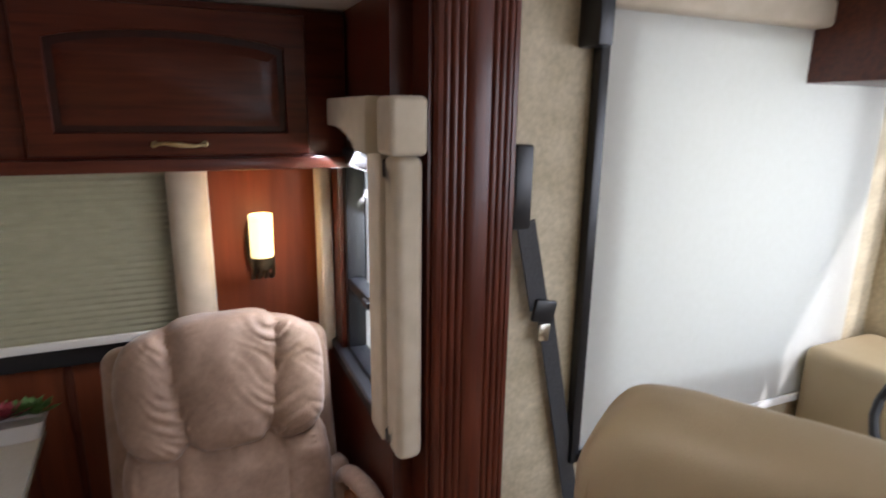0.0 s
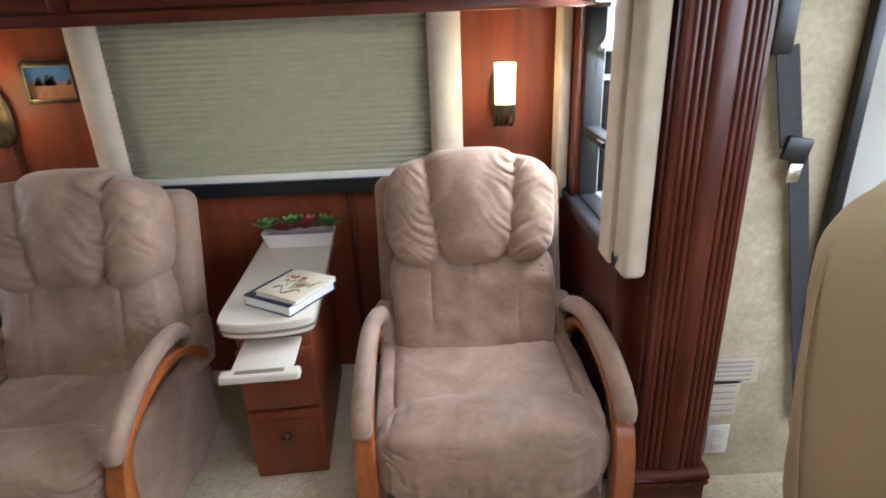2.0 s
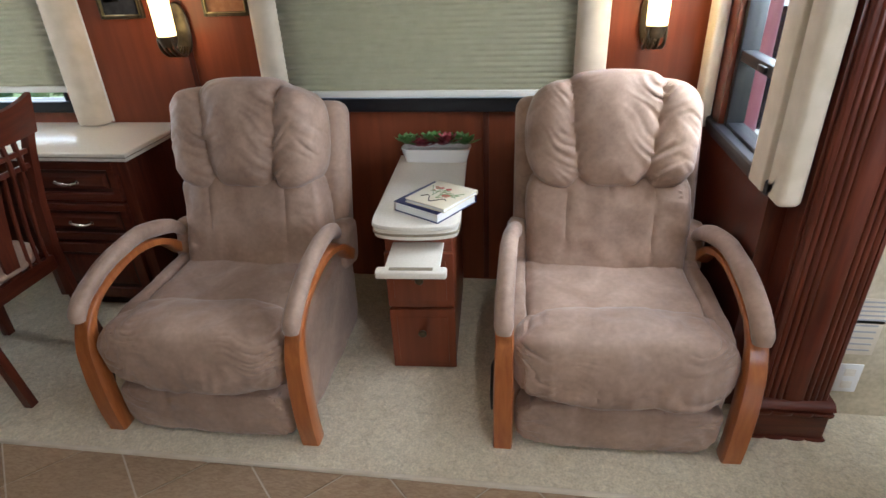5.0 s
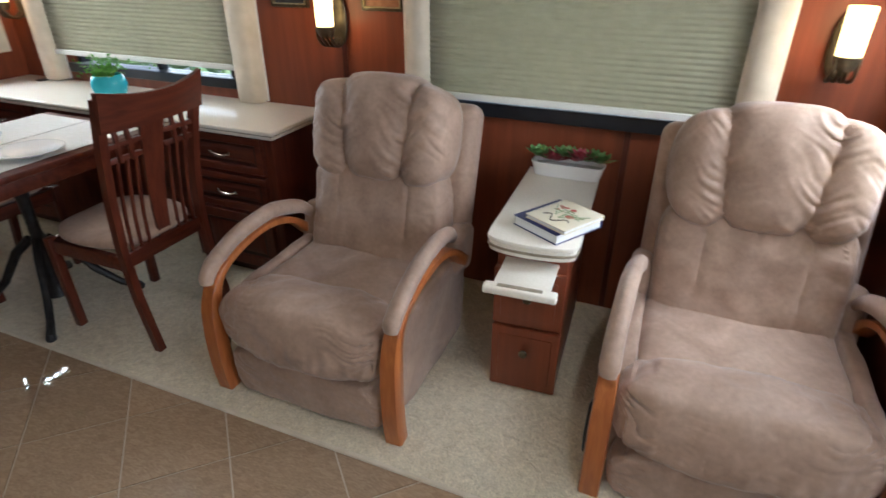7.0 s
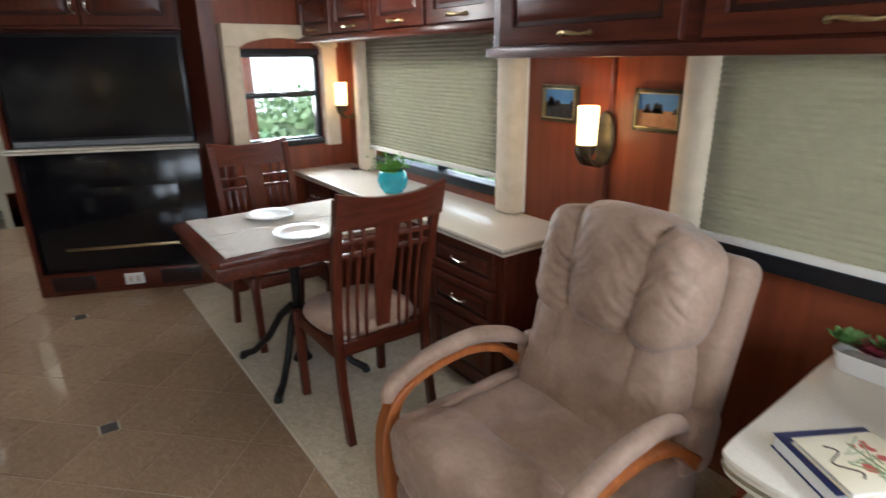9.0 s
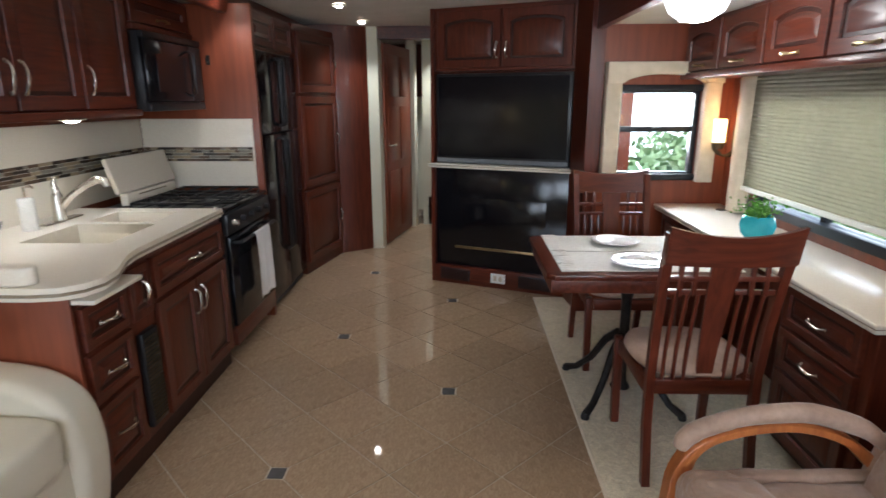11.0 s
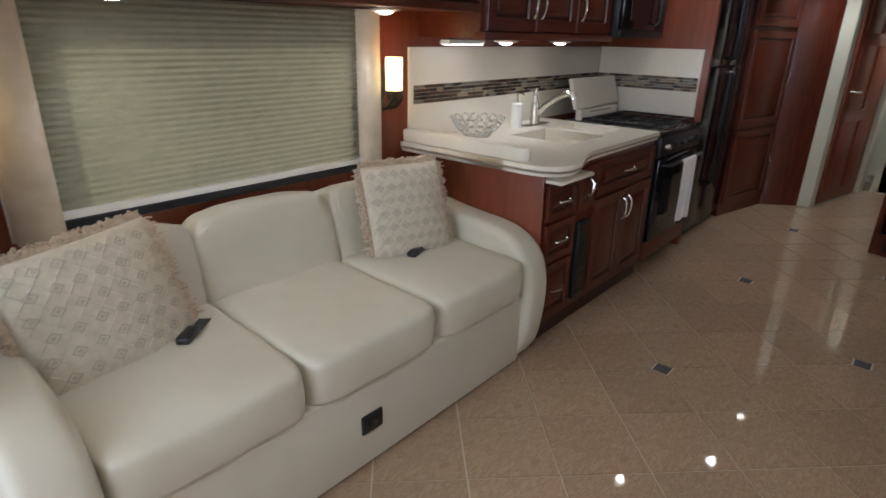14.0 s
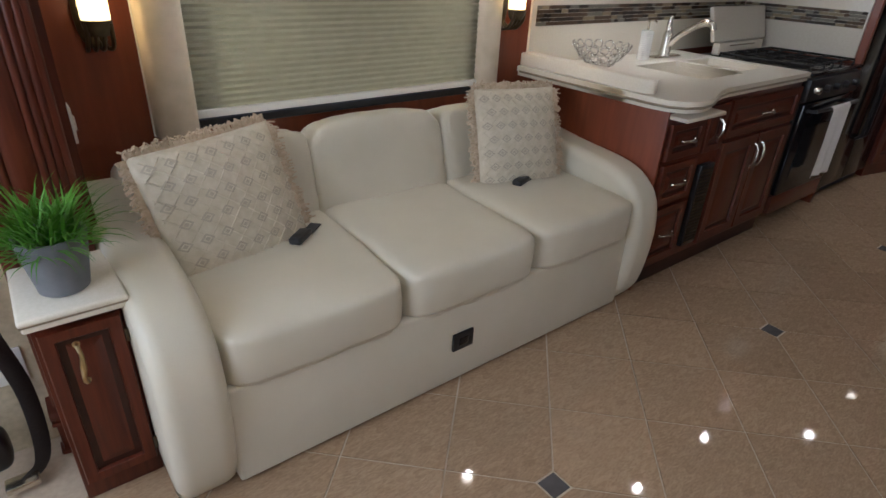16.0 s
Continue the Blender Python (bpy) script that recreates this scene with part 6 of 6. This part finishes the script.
for z, h in ((0.43, 0.09), (0.33, 0.13)):
    lb = thing("wall_label", "pale printed label stuck to the cab wall", "label", pose(1.32 if z > 0.4 else 1.3, 1.119, z))
    w = 0.075 if z > 0.4 else 0.045
    part("sheet", box(-w, w, -0.002, 0, -h / 2, h / 2), FABRIC, lb)
    for k in range(5):
        part("text_bar", box(-w * 0.8, w * 0.7, -0.003, -0.002, -h * 0.38 + k * h * 0.18, -h * 0.38 + k * h * 0.18 + 0.006), GREYINK, lb, smooth=None)
cc = thing("cab_overhead_cabinet", "dark cherry cabinet above the cab side", "cabinet", pose(2.3, 0.75, 0))
part("body", box(0, 0.58, 0, 0.36, 1.76, 2.125, 0.006), WOODH, cc)
part("door", box(0.05, 0.53, -0.02, 0, 1.8, 2.09, 0.006), BLACK, cc)
db = thing("dashboard", "tan dashboard with a black steering wheel", "dashboard", pose(2.6, 0, 0))
part("console", box(-0.1, 0.29, -1.28, 1.1, 0.0, 0.85, 0.05, 4), TANLEATHER, db)
part("steering_wheel", tube([(-0.3 + 0.1 * math.sin(a), 0.52 + 0.2 * math.cos(a), 0.85 + 0.16 * math.sin(a)) for a in [2 * math.pi * k / 24 for k in range(25)]], 0.014, 8), BLACK, db)
sw = thing("light_switch", "cream switch on the sofa end wall", "switch", pose(0.658, -1.72, 0.93))
part("plate", box(-0.008, 0, -0.03, 0.03, -0.05, 0.05, 0.003), WHITE, sw)
part("toggle", box(-0.014, -0.008, -0.01, 0.01, -0.02, 0.02, 0.003), CREAM, sw)

# ---- lights in ceilings and under cabinets ----
# both pucks at y -0.75 are unseen fill, added; the bedroom's is assumed
for x, y, z in ((-2.25, -1.25, 2.125), (-3.14, -1.23, 2.125), (-3.9, -0.72, 2.125), (-4.8, -0.71, 2.125), (0.45, 0.25, 2.125), (-6.2, 0.1, 2.125), (-0.6, -0.75, 2.125), (0.5, -0.75, 2.125)):
    puck(x, y, z, 45.0 if x < -6 else 7.0 if y < -1 else 20.0 if x < -1.5 else 23.0 if y > 0 else 4.0 if x < 0 else 3.0)
for x, y, z in ((-0.92, -1.7, 1.513), (-1.74, -1.68, 1.398), (-2.28, -1.68, 1.398), (0.1, -1.7, 1.513)):
    puck(x, y, z, 3.5, "cabinet_downlight", 0.042, "small round lit lamp under the overhead cabinet")
dm = thing("ceiling_lamp", "round white glass ceiling lamp above the dining table", "ceiling lamp", pose(-2.19, 1.13, 1.93))
part("base_ring", lathe([(0, 0), (0.13, 0), (0.135, -0.012), (0.125, -0.02), (0, -0.02)], 30), NICKEL, dm)
part("glass_dome", lathe([(0.12, -0.02), (0.127, -0.06), (0.11, -0.1), (0.06, -0.135), (0, -0.145)], 30), DOMEGLASS, dm, "glowing frosted glass dome")
lamp("ceiling_lamp_bulb", "POINT", 7, (1, 0.93, 0.82), Matrix.Translation((-2.19, 1.13, 1.73)), 0.08)

lbar = thing("light_bar", "short white lamp bar under the overhead cabinet", "lamp", pose(-1.52, -1.78, 1.398))
part("housing", box(-0.14, 0.14, -0.03, 0.03, -0.022, 0.0, 0.006), WHITE, lbar)
part("diffuser", box(-0.125, 0.125, -0.024, 0.024, -0.026, -0.022, 0.002), DOMEGLASS, lbar, "lit diffuser")
hook = thing("wall_hook", "small dark hook on the refrigerator panel", "hook", pose(-3.328, -1.45, 1.72))
part("plate", box(0, 0.006, -0.012, 0.012, -0.03, 0.03, 0.002), IRON, hook)
part("peg", tube([(0.004, 0, -0.01), (0.03, 0, -0.015), (0.034, 0, 0.01)], 0.005, 6), IRON, hook)
solid("trim_crown", prism([(-1.312, 2.0), (-1.312, 2.128), (-1.275, 2.128), (-1.285, 2.09), (-1.305, 2.0)], -5.0, 0.65, axis="x"), WOODH, "cherry crown moulding along the ceiling", "trim", "structure")

# ---- outside ----
hedge = random.Random(11)
HEDGE = mat("hedge_leaves", (0.16, 0.27, 0.1), (0.36, 0.46, 0.24), 0.6, scale=3)
verts, faces = [], []
for k in range(9000):
    c = Vector((hedge.uniform(-16, 0.2), hedge.uniform(5.0, 6.5), hedge.uniform(-1.2, 0.55) + 0.2 * math.sin(k)))
    if k % 3 == 0:
        c = Vector((hedge.uniform(-13, -10), hedge.uniform(-1, 6.5), hedge.uniform(-1.2, 0.35)))
    d = Vector((hedge.uniform(-1, 1), hedge.uniform(-1, 1), hedge.uniform(-1, 1))).normalized() * 0.2
    s = d.orthogonal().normalized() * 0.08
    i = len(verts)
    verts += [c, c + d * 0.5 + s, c + d, c + d * 0.5 - s]
    faces.append((i, i + 1, i + 2, i + 3))
me = bpy.data.meshes.new("hedge")
me.from_pydata(verts, [], faces)
me.materials.append(HEDGE)
tagged(new("hedge", me), "sunlit green hedge beyond the coach windows", "hedge", kind="stuff")
# emissive boards, added so that the view past the hedge glares white
solid("backdrop", box(-19, -18.8, -8, 14, -1.2, 5), glow("daylight_glow", (0.95, 0.97, 1.0), 2.4), "glowing white board that stands in for daylight behind the hedge", "backdrop", "structure")
solid("backdrop_side", box(-18.7, 0.5, 12, 12.2, -1.2, 5), glow("daylight_side_glow", (0.95, 0.97, 1.0), 1.3), "glowing white board that stands in for daylight behind the hedge", "backdrop", "structure")
bd = thing("building", "pale white metal building across the yard", "building", pose(4.5, 5.0, -1.2))
part("wall", box(-3.6, 8, 0, 0.3, 0, 5.0), WHITE, bd)
GREYDOOR = mat("door_grey", (0.5, 0.52, 0.54), (0.56, 0.58, 0.6), 0.5)
glazing = part("shopfront_glass", box(-2.75, -0.9, -0.04, 0.0, 1.05, 2.35), BLACKGLOSS, bd, "dark shopfront glazing")
for x in (-2.77, -2.56, -2.38, -1.75, -1.2):
    part("mullion", box(x, x + 0.05, -0.08, -0.04, 1.0, 2.4), WHITE, glazing)
for z in (1.0, 2.1, 2.35):
    part("transom", box(-2.77, -0.9, -0.075, -0.04, z, z + 0.05), WHITE, glazing)
for x in (0.4, 3.4):
    dd = part("overhead_door", box(x, x + 2.2, -0.05, 0.0, 0, 3.2), GREYDOOR, bd)
    for k in range(5):
        part("door_rib", box(x, x + 2.2, -0.08, -0.05, 0.5 + k * 0.6, 0.56 + k * 0.6), WHITE, dd)
po = thing("red_post", "faded pink steel bollard post in the yard", "post", pose(1.63, 3.35, -1.2))
part("post", lathe([(0, 0), (0.065, 0), (0.065, 3.4), (0, 3.4)], 20), mat("faded_red_paint", (0.66, 0.22, 0.26), (0.72, 0.28, 0.32), 0.5), po)

# ---- belt that hangs beside the small cabinet ----
hb = thing("hanging_seat_belt", "grey seat belt hanging in a loop with a black buckle", "seat belt", pose(0.97, -1.6, 0))
part("webbing", tube(smooth_path([(0.02, 0.0, 0.62), (0.0, 0.03, 0.45), (-0.03, 0.05, 0.25), (-0.02, 0.1, 0.06), (0.04, 0.13, 0.012)], 6), 0.028, 8, None, 0.12), BELT, hb)
part("webbing", tube(smooth_path([(0.1, 0.0, 0.62), (0.1, 0.03, 0.4), (0.09, 0.07, 0.2)], 6), 0.028, 8, None, 0.12), BELT, hb)
part("retractor", cushion(0.13, 0.09, 0.12, 8, 5, 0, 0, 0.05, pose(0.1, 0.1, 0.14)), BLACK, hb)
part("buckle", box(0.0, 0.08, 0.11, 0.16, 0.014, 0.036, 0.006), NICKEL, hb)
w2 = thing("wall_outlet", "white double outlet plate beside the small cabinet", "outlet", pose(0.96, -1.629, 0.3, 0, 0, 180))
part("plate", box(-0.036, 0.036, -0.006, 0, -0.057, 0.057, 0.003), WHITE, w2)
for z in (-0.025, 0.025):
    part("socket", box(-0.016, 0.016, -0.0085, -0.006, z - 0.014, z + 0.014, 0.002), CREAM, w2)

# ---- floor tiles ----
T = 0.325
E1, E2, I0 = Vector((T * 0.70711, T * 0.70711)), Vector((T * 0.70711, -T * 0.70711)), Vector((-0.22, -0.6))
shapes = {}


def tile_mesh(cut):
    """One tile about its centre; cut: the corner that gives way to an inset, or None."""
    if cut not in shapes:
        g = 0.003
        corners = [(-E1 - E2) / 2, (E1 - E2) / 2, (E1 + E2) / 2, (-E1 + E2) / 2]
        pts = []
        for k, c in enumerate(corners):
            c = c * (1 - g * 2 / T)
            if k == cut:
                p, q = corners[k - 1] - corners[k], corners[(k + 1) % 4] - corners[k]
                pts += [c + p.normalized() * 0.052, c + q.normalized() * 0.052]
            else:
                pts.append(c)
        b = prism([(p.x, p.y) for p in pts], -0.011, 0.0)
        shapes[cut] = mesh("floor_tile", b, TILE)
    return shapes[cut]


inset_mesh = mesh("inset_tile", prism([(0.033, 0.033), (-0.033, 0.033), (-0.033, -0.033), (0.033, -0.033)], -0.011, 0.0), INSET)
for i in range(-40, 40):
    for j in range(-40, 40):
        c = I0 + E1 * (i + 0.5) + E2 * (j + 0.5)
        if -6.7 < c.x < 2.8 and -1.42 < c.y < 0.95:
            cut = None
            for k, (a, b) in enumerate(((i, j), (i + 1, j), (i + 1, j + 1), (i, j + 1))):
                if a % 3 == 0 and b % 3 == 0:
                    cut = k
            o = new("floor_tile", tile_mesh(cut))
            o.parent = floor
            o.location = (c.x, c.y, 0)
        if i % 3 == 0 and j % 3 == 0:
            c = I0 + E1 * i + E2 * j
            if -6.7 < c.x < 2.8 and -1.3 < c.y < 0.8:
                o = new("inset_tile", inset_mesh)
                o.parent = floor
                o.location = (c.x, c.y, 0)
